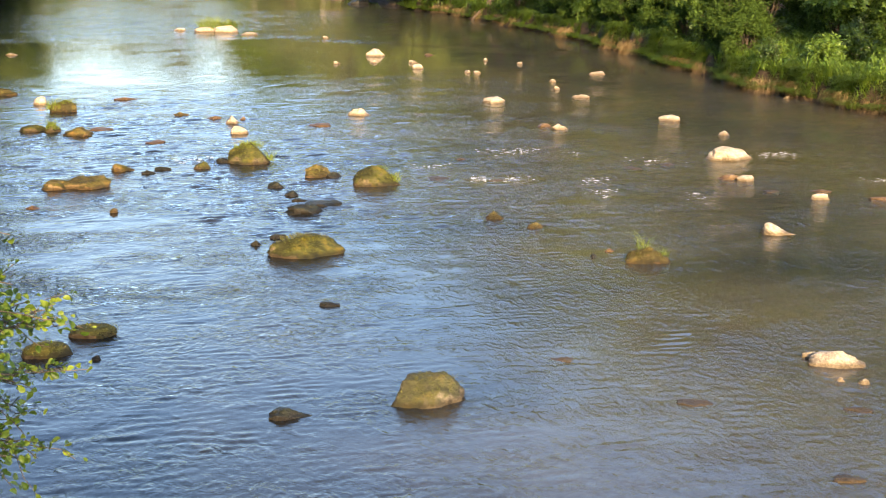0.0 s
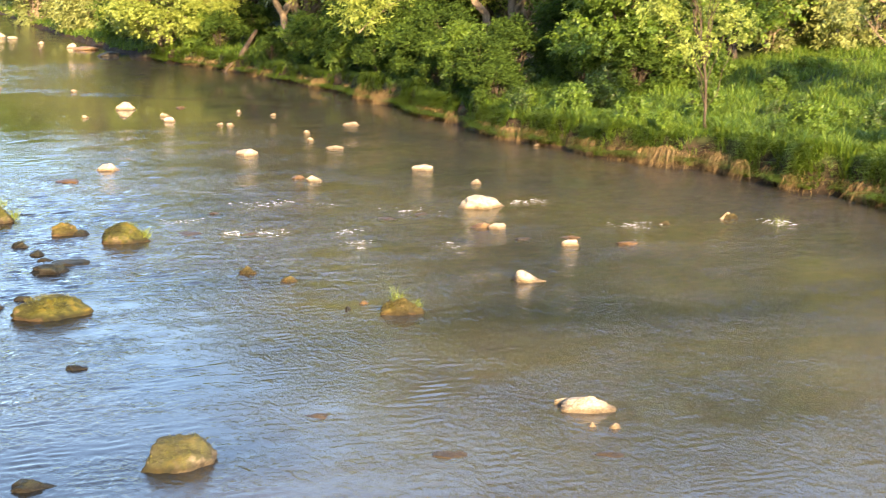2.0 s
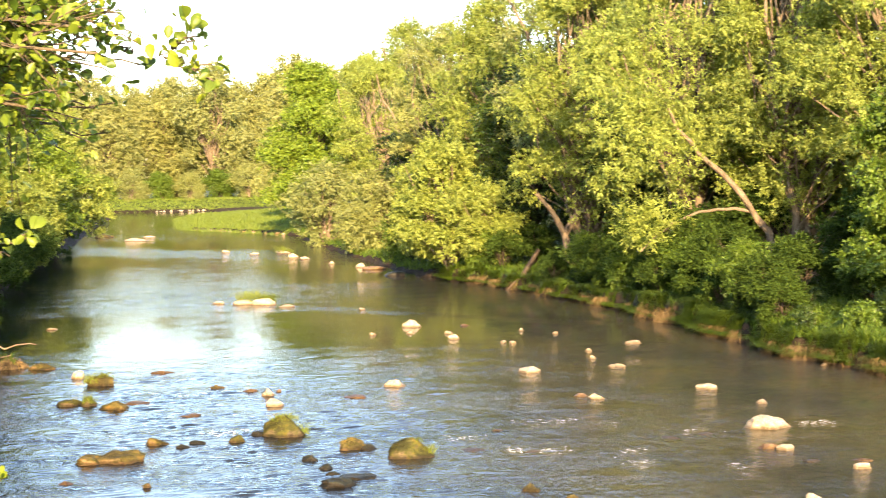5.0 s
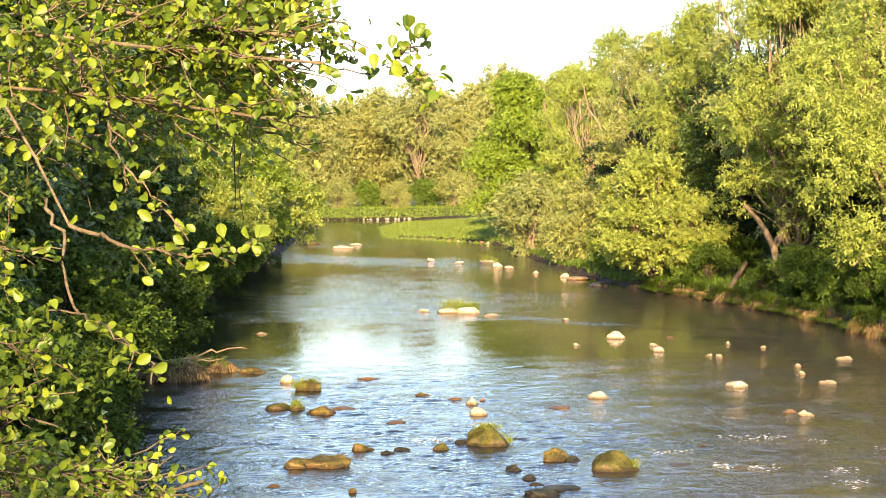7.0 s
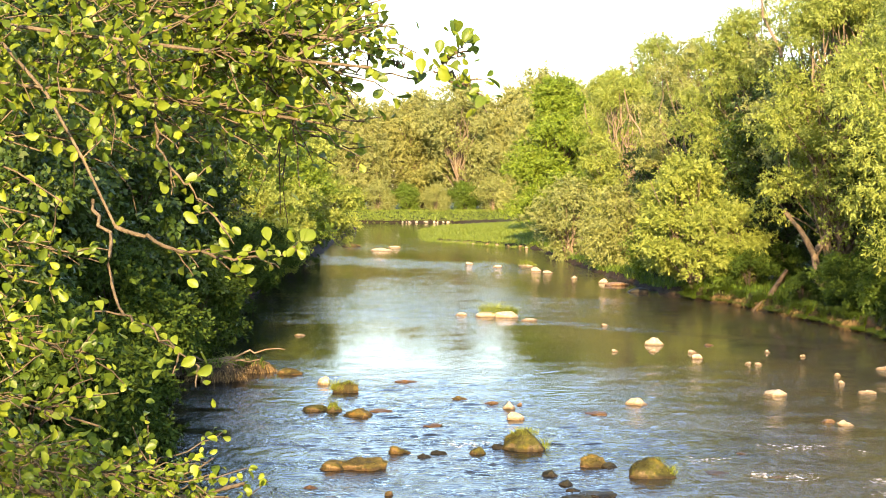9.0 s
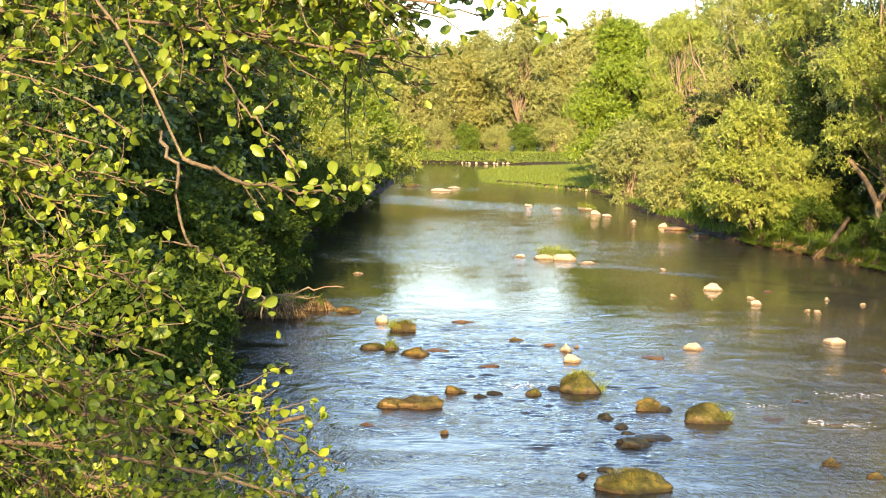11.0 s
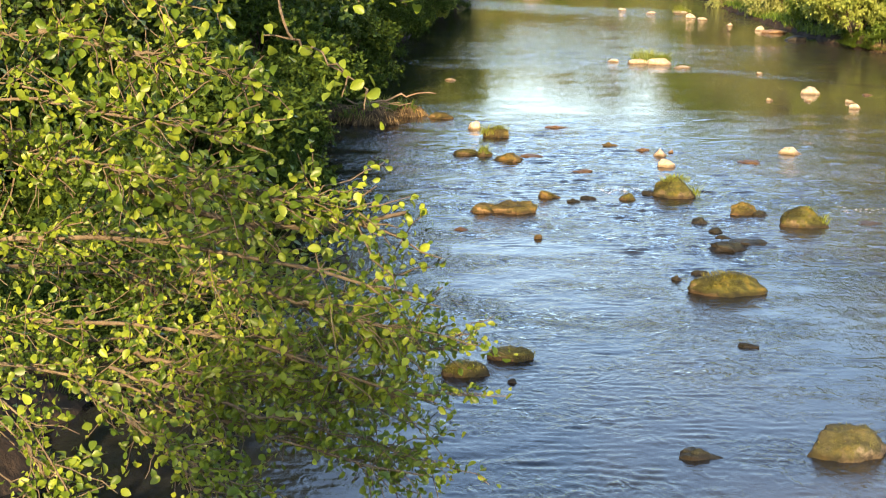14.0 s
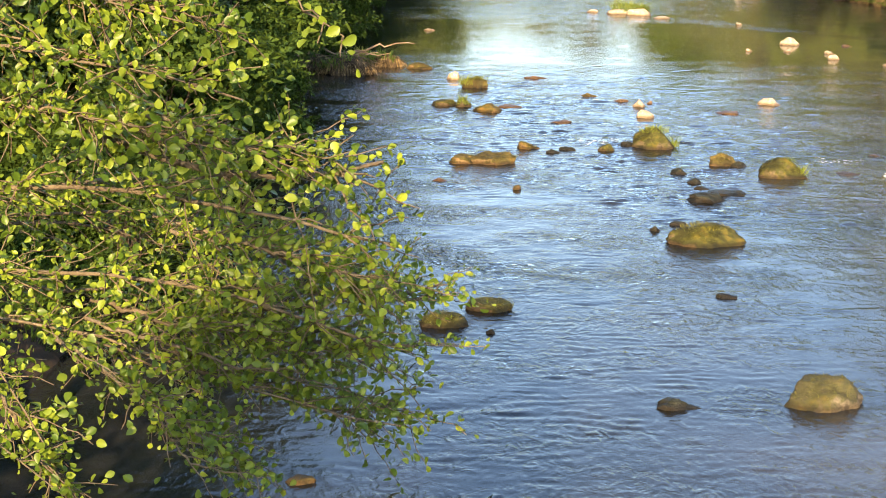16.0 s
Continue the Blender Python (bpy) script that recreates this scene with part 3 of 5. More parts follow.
stone("dark", 7.18, 26.16, 0.11, 0.08, 0.06, -15)
stone("sunk", 6.07, 34.74, 0.81, 0.59, 0.05, -10)
stone("sunk", 7.15, 34.16, 0.47, 0.33, 0.05, -12)
stone("sunk", 10.62, 35.20, 0.57, 0.41, 0.05, -17)
stone("sunk", 11.48, 35.51, 0.49, 0.35, 0.05, -18)
stone("sunk", 7.01, 37.37, 0.4, 0.29, 0.05, -11)
stone("sunk", 12.54, 31.58, 0.47, 0.34, 0.05, -22)
stone("pale", 18.86, 49.90, 0.24, 0.17, 0.12, -21)
stone("pale", 19.13, 49.60, 0.51, 0.37, 0.25, -21)
stone("pale", 19.14, 47.28, 0.26, 0.19, 0.09, -22)
stone("pale", 19.77, 44.48, 0.16, 0.12, 0.11, -24)
stone("gold", 17.96, 32.50, 0.4, 0.29, 0.15, -29)
stone("gold", 16.22, 32.25, 0.27, 0.2, 0.08, -27)
stone("pale", 7.11, 135.67, 1.29, 0.93, 0.3, -3)
stone("pale", 7.49, 127.48, 0.96, 0.69, 0.42, -3)
stone("pale", 8.19, 124.51, 0.86, 0.62, 0.24, -4)
stone("pale", 9.55, 116.33, 0.53, 0.38, 0.27, -5)
stone("pale", 2.39, 139.83, 0.71, 0.51, 0.27, -1)
stone("pale", 4.58, 134.43, 0.92, 0.66, 0.21, -2)
stone("pale", 11.06, 110.51, 0.73, 0.53, 0.37, -6)
stone("wet", 11.69, 107.74, 1.62, 1.17, 0.27, -6)
stone("dark", 12.17, 100.28, 1.4, 1.01, 0.42, -7)
stone("gold", -5.13, 53.87, 1.0, 0.72, 0.24, 5, 0.6)
stone("pale", -6.07, 68.64, 0.53, 0.38, 0.1, 5)
stone("pale", -6.57, 173.92, 2.38, 1.71, 0.38, 2)
stone("gold", -10.75, 189.05, 2.52, 1.81, 0.42, 3, 0.6)
stone("pale", -5.42, 184.78, 1.4, 1.01, 0.24, 2)
stone("gold", -2.72, 15.39, 0.34, 0.25, 0.05, 10)
stone("pale", -7.65, 54.13, 0.66, 0.48, 0.35, 8)
stone("sunk", 6.18, 17.80, 0.43, 0.31, 0.05, -19)
stone("sunk", 6.94, 14.95, 0.4, 0.29, 0.05, -25)
stone("sunk", 5.08, 20.00, 0.44, 0.31, 0.05, -14)
stone("sunk", 8.01, 17.15, 0.36, 0.26, 0.05, -25)


# ---- plants ----
def tube(points, radii, sides=6):
    """A tapered round limb along points, as vertices and quads."""
    pts_ = np.asarray(points, float)
    v = []
    n = len(pts_)
    for i in range(n):
        t = pts_[min(i + 1, n - 1)] - pts_[max(i - 1, 0)]
        t = t / (np.linalg.norm(t) + 1e-9)
        a = np.cross(t, (0.31, 0.87, 0.22) if abs(t[2]) > 0.8 else (0, 0, 1))
        a /= np.linalg.norm(a) + 1e-9
        c = np.cross(t, a)
        ang = np.arange(sides) * 2 * np.pi / sides
        v.append(pts_[i] + radii[i] * (np.cos(ang)[:, None] * a + np.sin(ang)[:, None] * c))
    v = np.concatenate(v)
    f = [(i * sides + j, i * sides + (j + 1) % sides, (i + 1) * sides + (j + 1) % sides, (i + 1) * sides + j) for i in range(n - 1) for j in range(sides)]
    return v, np.array(f)


def joined(pieces):
    vs, fs, k = [], [], 0
    for v, f in pieces:
        vs.append(v)
        fs.append(np.asarray(f) + k)
        k += len(v)
    return np.concatenate(vs), np.concatenate(fs)


def bend(rng, a, b_, sag, wob, n=7):
    """Points of a crooked limb from a to b_."""
    a, b_ = np.asarray(a, float), np.asarray(b_, float)
    t = np.linspace(0, 1, n)[:, None]
    L = np.linalg.norm(b_ - a)
    p = a + (b_ - a) * t
    p[:, 2] += (sag * L * 4 * t * (1 - t))[:, 0]
    p[1:-1] += rng.normal(0, wob * L, (n - 2, 3))
    return p


def leaf_cloud(rng, centres, radii, per, length, width, droop, spray=13):
    """Kite-shaped leaves on short flat sprays, which cover the outside of each lumpy clump and hang by droop."""
    m = max(1, per // spray)
    ns = len(centres) * m
    c, r = np.repeat(np.asarray(centres), m, 0), np.repeat(np.asarray(radii), m, 0)
    ph = np.repeat(rng.uniform(0, 6.28, (len(centres), 3)), m, 0)
    d = rng.normal(0, 1, (ns, 3))
    d /= np.linalg.norm(d, axis=1)[:, None]
    lump = 1 + 0.28 * np.sin(3.1 * d[:, 0] + ph[:, 0]) * np.sin(2.7 * d[:, 1] + ph[:, 1]) + 0.16 * np.sin(6 * d[:, 2] + ph[:, 2] + 4 * d[:, 0])
    s = c + d * r * (lump * rng.uniform(0, 1, ns) ** 0.4)[:, None]
    t = d * 0.7 + rng.normal(0, 0.65, (ns, 3)) - [0, 0, droop * 0.6]
    t /= np.linalg.norm(t, axis=1)[:, None]
    nrm = d * 0.8 + rng.normal(0, 0.45, (ns, 3)) + [0, 0, 0.45]
    sd = np.cross(t, nrm)
    sd /= np.linalg.norm(sd, axis=1)[:, None] + 1e-9
    reach = length * rng.uniform(1.6, 3.4, ns)
    o = np.repeat(np.arange(ns), spray)
    n = len(o)
    hand = rng.choice((-1.0, 1.0), n)[:, None]
    p = s[o] + t[o] * (reach[o] * rng.uniform(0, 1, n))[:, None] + sd[o] * hand * length * 0.12 + rng.normal(0, 0.12 * length, (n, 3))
    ax = t[o] * 0.6 + sd[o] * hand * 0.6 + rng.normal(0, 0.5, (n, 3)) - [0, 0, droop * 0.4]
    ax /= np.linalg.norm(ax, axis=1)[:, None]
    w = np.cross(ax, nrm[o] + rng.normal(0, 0.35, (n, 3)))
    w /= np.linalg.norm(w, axis=1)[:, None] + 1e-9
    L = (length * rng.uniform(0.6, 1.3, n))[:, None]
    W = (width * rng.uniform(0.7, 1.3, n))[:, None]
    up = np.cross(w, ax) * W * 0.2
    v = np.stack([p, p + ax * L * 0.45 + w * W / 2 + up, p + ax * L, p + ax * L * 0.45 - w * W / 2 + up], 1).reshape(-1, 3)
    return v, np.arange(n * 4).reshape(-1, 4)


def plant_tree(seed, height, spread, low, stems, clumps, per, leaf, material, bark, lean=(0, 0), clump_r=0.16, droop=0.5, top=0.0, thick=1.0):
    """A tree with its foot at the origin: stems that fork into limbs, and a crown of leaf clumps from `low` of the height upwards."""
    rng = np.random.default_rng(seed)
    root = bpy.data.objects.new("tree", None)
    scene.collection.objects.link(root)
    wood, cents, rads = [], [], []
    heads = []
    for s in range(stems):
        a = rng.uniform(0, 2 * np.pi)
        foot = np.array([np.cos(a), np.sin(a), 0]) * 0.12 * (stems > 1) * height * 0.12 - [0, 0, 0.4]
        off = rng.normal(0, 0.10 * height if stems > 1 else 0.03 * height, 2)
        head = np.array([lean[0] + off[0], lean[1] + off[1], height * rng.uniform(0.72, 0.92)])
        p = bend(rng, foot, head, 0, 0.012 if thick == 1 else 0.03, 10)
        r0 = thick * height * 0.018 * (1.0 if stems == 1 else 0.75)
        wood.append(tube(p, np.linspace(r0, r0 * 0.2, 10) * np.r_[1.35, np.ones(9)], 8))
        heads.append(p)
    for c in range(clumps):
        z = low + (1 - low) * rng.beta(1.3, 1.2)
        prof = np.sin(np.pi * min(1, (z - low) / (1 - low) * 0.8 + 0.17)) ** 0.7
        if top:
            prof *= 1 - top * (z - low) / (1 - low)
        a = rng.uniform(0, 2 * np.pi)
        rr = spread * prof * rng.uniform(0.45, 1.05)
        k = z * 0.9
        ctr = np.array([lean[0] * k + np.cos(a) * rr, lean[1] * k + np.sin(a) * rr, z * height])
        cents.append(ctr)
        q = clump_r * height * rng.uniform(0.55, 1.2)
        rads.append([q, q, q * rng.uniform(0.42, 0.8)])
        st = heads[rng.integers(len(heads))]
        j = int(np.clip((z * 0.62) * 9, 1, 8))
        lp = bend(rng, st[j], ctr, 0.06, 0.03, 6)
        w0 = thick * height * 0.0055
        wood.append(tube(lp, np.linspace(w0, w0 * 0.25, 6), 5))
    v, f = joined(wood)
    link("trunk", mesh_from("trunk", v, f, bark, True), root, "forking trunk and limbs with rough bark")
    v, f = leaf_cloud(rng, cents, rads, per, leaf[0], leaf[1], droop)
    link("crown", mesh_from("crown", v, f, material), root, "loose crown of small leaves")
    return root


def drop_at(x, y, sink=0.05):
    return float(ground_z(x, y)) - sink


LABELS = {
    "willow": "tall yellow-green willow with several stems on the bank",
    "round": "bright green bushy tree overhanging the water",
    "broad": "leafy dark green broadleaf tree on the grassy bank",
    "grey": "grey-green willow with slender bare twigs",
    "bush": "dense green bush at the water's edge",
    "deep": "bank tree with shade put into its deep green leaf colour",
    "undergrowth": "undergrowth bush at the foot of the trees, shade put into its dark leaf colour",
    "weed": "low leafy weeds in the meadow grass, the dark ones standing in for shade",
    "lime": "bright green pointed broadleaf tree on the river bank",
    "meadow": "old pale willow with drooping sprays in the meadow",
    "slim": "slim crooked willow on the grassy bank edge",
    "far": "far wood tree with haze put into its grey-green leaf colour",
}
PROTO = {
    "willow": [plant_tree(1, 18, 4.6, 0.22, 4, 76, 1400, (0.19, 0.07), WILLOW, BARK, (0.5, 0), 0.085, 0.7),
               plant_tree(2, 20, 5.0, 0.26, 5, 80, 1400, (0.19, 0.07), WILLOW, BARK, (-0.6, 0.3), 0.08, 0.7)],
    "round": [plant_tree(3, 8, 3.4, 0.10, 2, 50, 850, (0.19, 0.10), WILLOW, BARK, (-0.8, 0), 0.13, 0.1)],
    "broad": [plant_tree(4, 8.5, 3.2, 0.02, 2, 72, 1200, (0.15, 0.095), BROAD, DARKBARK, (0.2, 0), 0.12, 0.2),
              plant_tree(5, 16, 5.0, 0.15, 1, 84, 1100, (0.20, 0.12), BROAD, DARKBARK, (0.3, 0), 0.10, 0.2, 0.4)],
    "grey": [plant_tree(6, 17, 4.6, 0.30, 6, 46, 800, (0.24, 0.075), GREYLEAF, BARK, (0, 0), 0.08, 0.8)],
    "bush": [plant_tree(7, 4.0, 2.2, 0.05, 4, 36, 650, (0.14, 0.085), BROAD, DARKBARK, (0, 0), 0.20, 0.3),
             plant_tree(8, 5.0, 2.6, 0.05, 5, 36, 650, (0.18, 0.075), GREYLEAF, BARK, (0, 0), 0.18, 0.6)],
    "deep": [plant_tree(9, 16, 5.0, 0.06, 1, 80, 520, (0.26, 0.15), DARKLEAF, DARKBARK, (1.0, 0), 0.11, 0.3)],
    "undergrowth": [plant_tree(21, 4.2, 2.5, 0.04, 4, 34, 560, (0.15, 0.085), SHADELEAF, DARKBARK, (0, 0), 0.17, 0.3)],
    "weed": [plant_tree(31, 1.0, 0.5, 0.15, 4, 14, 130, (0.10, 0.05), BROAD, DARKBARK, (0, 0), 0.22, 0.2), plant_tree(32, 1.1, 0.5, 0.2, 4, 14, 130, (0.09, 0.045), DARKLEAF, DARKBARK, (0, 0), 0.22, 0.2)],
    "lime": [plant_tree(51, 16, 4.6, 0.08, 1, 84, 1300, (0.21, 0.125), LIME, DARKBARK, (0.3, 0), 0.10, 0.1, 0.5)],
    "meadow": [plant_tree(41, 9.5, 3.9, 0.24, 2, 40, 620, (0.19, 0.055), GREYLEAF, BARK, (-0.6, 0), 0.10, 0.9)],
    "slim": [plant_tree(42, 6.6, 1.6, 0.45, 1, 22, 480, (0.14, 0.05), WILLOW, DARKBARK, (-0.9, 0.2), 0.11, 0.7, thick=0.5)],
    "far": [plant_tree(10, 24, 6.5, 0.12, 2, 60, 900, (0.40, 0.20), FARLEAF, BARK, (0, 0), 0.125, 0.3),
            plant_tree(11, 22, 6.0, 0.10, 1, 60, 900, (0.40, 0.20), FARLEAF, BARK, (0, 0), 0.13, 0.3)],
}
used = set()


def tree(kind, x, y, size=1.0, turn=0.0, which=0, wide=1.0):
    src = PROTO[kind][which]
    m = pose(x, y, drop_at(x, y), 0, 0, turn)
    if src.name in used:
        ob = copy_thing(src, m)
    else:
        ob = src
        ob.matrix_world = m
        used.add(src.name)
    ob.scale = (size * wide, size * wide, size)
    return tagged(ob, LABELS[kind], "bush" if kind in ("bush", "undergrowth") else "weeds" if kind == "weed" else "tree", "trees along the river")


# right bank, from the near meadow upstream
tree("broad", 25.5, 53.0, 0.98, 20)
tree("slim", 22.6, 42.0, 0.85, 0)
tree("meadow", 29.6, 41.4, 1.0, 0)
tree("bush", 24.2, 34.6, 0.36, 30)
tree("willow", 27.2, 68.8, 0.85, 290, 1)
tree("undergrowth", 22.0, 57.0, 0.6, 40)
tree("bush", 20.6, 60.4, 0.42, 300)
tree("undergrowth", 21.2, 63.0, 0.7, 130)
tree("undergrowth", 20.9, 67.0, 0.75, 250)
tree("undergrowth", 23.5, 71.0, 0.8, 20)
tree("undergrowth", 20.4, 73.0, 0.7, 10)
tree("undergrowth", 20.2, 77.0, 0.55, 90)
tree("willow", 27.5, 71.0, 0.86, 200, 0)
tree("willow", 29.0, 63.0, 0.85, 100, 1)
tree("willow", 24.0, 76.0, 0.88, 0, 1)
tree("broad", 30.0, 72.0, 1.0, 60, 1)
tree("willow", 21.5, 88.0, 0.95, 300, 0)
tree("grey", 23.5, 95.0, 1.15, 30)
tree("round", 15.0, 95.0, 0.95, 0)
tree("round", 16.2, 104.0, 0.95, 80)
tree("round", 16.9, 92.0, 0.6, 20)
tree("bush", 14.8, 112.0, 0.9, 10)
tree("willow", 20.5, 108.0, 0.9, 150, 1)
tree("grey", 19.0, 122.0, 1.0, 220)
tree("willow", 27.0, 104.0, 1.0, 80, 0)
tree("bush", 14.5, 128.0, 1.3, 60, 1)
tree("bush", 11.9, 150.0, 1.5, 160, 1)
tree("willow", 16.8, 150.0, 0.92, 90, 0)
tree("lime", 12.6, 178.0, 1.15, 10)
tree("willow", 22.0, 160.0, 1.05, 60, 1)
tree("willow", 21.0, 190.0, 1.1, 190, 0)
tree("willow", 13.4, 192.0, 0.8, 230, 1)
tree("broad", 33.0, 60.0, 0.95, 190, 1)
tree("willow", 41.0, 68.0, 0.7, 20, 0)
tree("broad", 47.0, 80.0, 1.2, 40, 1)
tree("willow", 52.0, 88.0, 1.1, 240, 1)
tree("broad", 50.0, 72.0, 0.9, 140, 1)
tree("undergrowth", 24.4, 51.2, 0.42, 20)
tree("bush", 26.0, 50.6, 0.45, 80)
tree("bush", 27.6, 51.6, 0.4, 10)
tree("undergrowth", 23.4, 53.4, 0.45, 200)
tree("willow", 41.0, 66.0, 0.85, 70, 1)
tree("broad", 38.0, 76.0, 1.1, 10, 1)
tree("willow", 33.0, 84.0, 1.0, 160, 0)
tree("bush", 40.0, 60.0, 1.0, 0, 1)
tree("bush", 44.0, 57.0, 1.1, 70, 1)
tree("bush", 36.5, 63.0, 1.0, 170, 1)

# left bank, shaded partly by the dark leaf colour itself
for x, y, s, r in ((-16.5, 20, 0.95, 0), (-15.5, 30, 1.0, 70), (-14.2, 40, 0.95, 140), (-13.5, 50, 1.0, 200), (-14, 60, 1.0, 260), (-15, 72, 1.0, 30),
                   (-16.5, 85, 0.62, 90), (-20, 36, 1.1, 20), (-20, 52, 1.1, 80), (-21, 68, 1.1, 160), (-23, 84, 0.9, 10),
                   # out of view beside and behind the camera, added to shade this bank
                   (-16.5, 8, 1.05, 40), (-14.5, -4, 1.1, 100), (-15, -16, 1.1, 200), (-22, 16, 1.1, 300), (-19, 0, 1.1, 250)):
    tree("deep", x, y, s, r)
for x, y, s, r in ((-9.6, 27, 0.9, 0), (-10.5, 36, 1.0, 80), (-11.2, 47, 1.0, 190), (-12.2, 63, 1.1, 20), (-13.2, 80, 1.2, 90)):
    tree("bush", x, y, s, r)
tree("lime", -13.2, 128, 0.82, 200, 0, 1.1)
tree("round", -13.2, 122, 1.15, 10)
tree("round", -12.3, 109, 0.8, 250)
tree("round", -14.5, 112, 1.1, 130)
tree("round", -12.6, 148, 1.35, 100)
tree("broad", -17.0, 112, 0.9, 10, 1)
tree("broad", -16.5, 128, 1.1, 120, 1)
tree("broad", -17.0, 146, 1.1, 240, 1)
tree("round", -14.8, 150, 1.0, 240)
tree("willow", -19.0, 170, 1.05, 240, 0)
tree("willow", -19.0, 205, 1.05, 40, 1)
tree("bush", -15.0, 160, 1.4, 60)

# unseen trees added behind the camera to shade the alder's lower leaves
tree("deep", -5.7, -21, 0.72, 40, 0, 0.36)
tree("deep", -2.5, -21, 0.82, 140, 0, 0.32)
# dark-leaved trees behind the willows, filling crown gaps with coloured-in shade
for x, y, s, r in ((28.0, 78, 0.9, 0), (25.5, 84, 0.8, 80), (26, 96, 0.9, 150), (22, 102, 0.8, 230), (22, 116, 0.85, 20), (20, 134, 0.85, 100), (34, 70, 0.8, 30), (30, 90, 1.0, 200), (24, 128, 1.0, 60)):
    tree("deep", x, y, s, r)
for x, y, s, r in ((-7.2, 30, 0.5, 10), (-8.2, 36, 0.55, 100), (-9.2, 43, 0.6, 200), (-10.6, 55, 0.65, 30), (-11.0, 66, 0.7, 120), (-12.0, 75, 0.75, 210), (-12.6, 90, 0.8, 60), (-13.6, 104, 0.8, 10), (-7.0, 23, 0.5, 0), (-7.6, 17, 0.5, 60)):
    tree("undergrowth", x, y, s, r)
for x, y, s, r in ((23.2, 60, 0.6, 10), (22.6, 66, 0.55, 100), (22.2, 74, 0.8, 200), (19.8, 93, 0.6, 120), (26.0, 58.5, 1.0, 0), (26, 71, 1.0, 30)):
    tree("undergrowth", x, y, s, r)

for k, y in enumerate(np.arange(22, 145, 4.0)):
    x = float(left_edge(y))
    if 47 < y < 57:
        x -= 1.2
    tree("undergrowth", x - 0.1 - 0.4 * (k % 3), y, 0.62 + 0.10 * (k * 7 % 4), 47 * k, 0, 1.0 + 0.1 * (k % 2))
for x, y, s, r in ((-11.0, 33, 0.6, 15), (-11.6, 44, 0.6, 95), (-12.0, 57, 0.66, 215), (-13.0, 70, 0.66, 300), (-8.8, 25, 0.4, 60)):
    tree("deep", x, y, s, r)

for k, y in enumerate(np.arange(52.5, 93, 1.7)):
    kind = ("undergrowth", "undergrowth", "undergrowth", "bush")[k % 4]
    if 81 < y < 89:
        continue
    tree(kind, float(right_edge(y)) + 0.8 + 0.3 * (k % 4), y, 0.36 + 0.08 * (k * 5 % 4), 61 * k)

# scattered weeds; every second one is dark-leaved in place of tree shade
vrng = random.Random(19)
for k in range(64):
    y = vrng.uniform(31, 58)
    x = float(right_edge(y)) + 0.5 + 14 * vrng.random() ** 1.4
    tree("weed", x, y, vrng.uniform(0.5, 1.1), vrng.uniform(0, 360), k % 2)

# far wood round the bend
frng = random.Random(5)
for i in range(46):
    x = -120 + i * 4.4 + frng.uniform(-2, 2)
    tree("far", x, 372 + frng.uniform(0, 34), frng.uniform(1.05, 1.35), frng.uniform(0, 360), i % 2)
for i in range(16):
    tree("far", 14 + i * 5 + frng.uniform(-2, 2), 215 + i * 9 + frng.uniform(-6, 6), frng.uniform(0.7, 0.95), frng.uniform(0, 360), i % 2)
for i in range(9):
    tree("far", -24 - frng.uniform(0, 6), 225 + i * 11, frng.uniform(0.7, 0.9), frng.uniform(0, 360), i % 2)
for i in range(14):
    x = -60 + i * 6.5
    tree("bush", x, 362 + frng.uniform(0, 8), frng.uniform(1.0, 1.7), frng.uniform(0, 360), i % 2)


# ---- grass ----
def grass_field(name, label, seed, n, box, height, width, lean, material, edge=None, towards=None):
    rng = np.random.default_rng(seed)

    def place(k):
        y = rng.uniform(box[2], box[3], k)
        if edge == "right":
            x = right_edge(y) + box[0] + (box[1] - box[0]) * rng.uniform(0, 1, k) ** 1.3
        elif edge == "left":
            x = left_edge(y) - box[0] - (box[1] - box[0]) * rng.uniform(0, 1, k) ** 1.3
        else:
            x = rng.uniform(box[0], box[1], k)
        keep = np.sin(x * 1.3 + np.sin(y * 0.9) * 2) + np.sin(y * 1.7 + x * 0.4) > -1.5
        x, y = x[keep], y[keep]
        z = ground_z(x, y)
        return np.stack([x, y, z - 0.02], -1)
    pts_ = place(n)
    v, f = blades(rng, len(pts_), lambda k: pts_, height, width, lean, towards)
    return tagged(new(name, mesh_from(name, v, f, material)), label, "grass", kind="stuff")


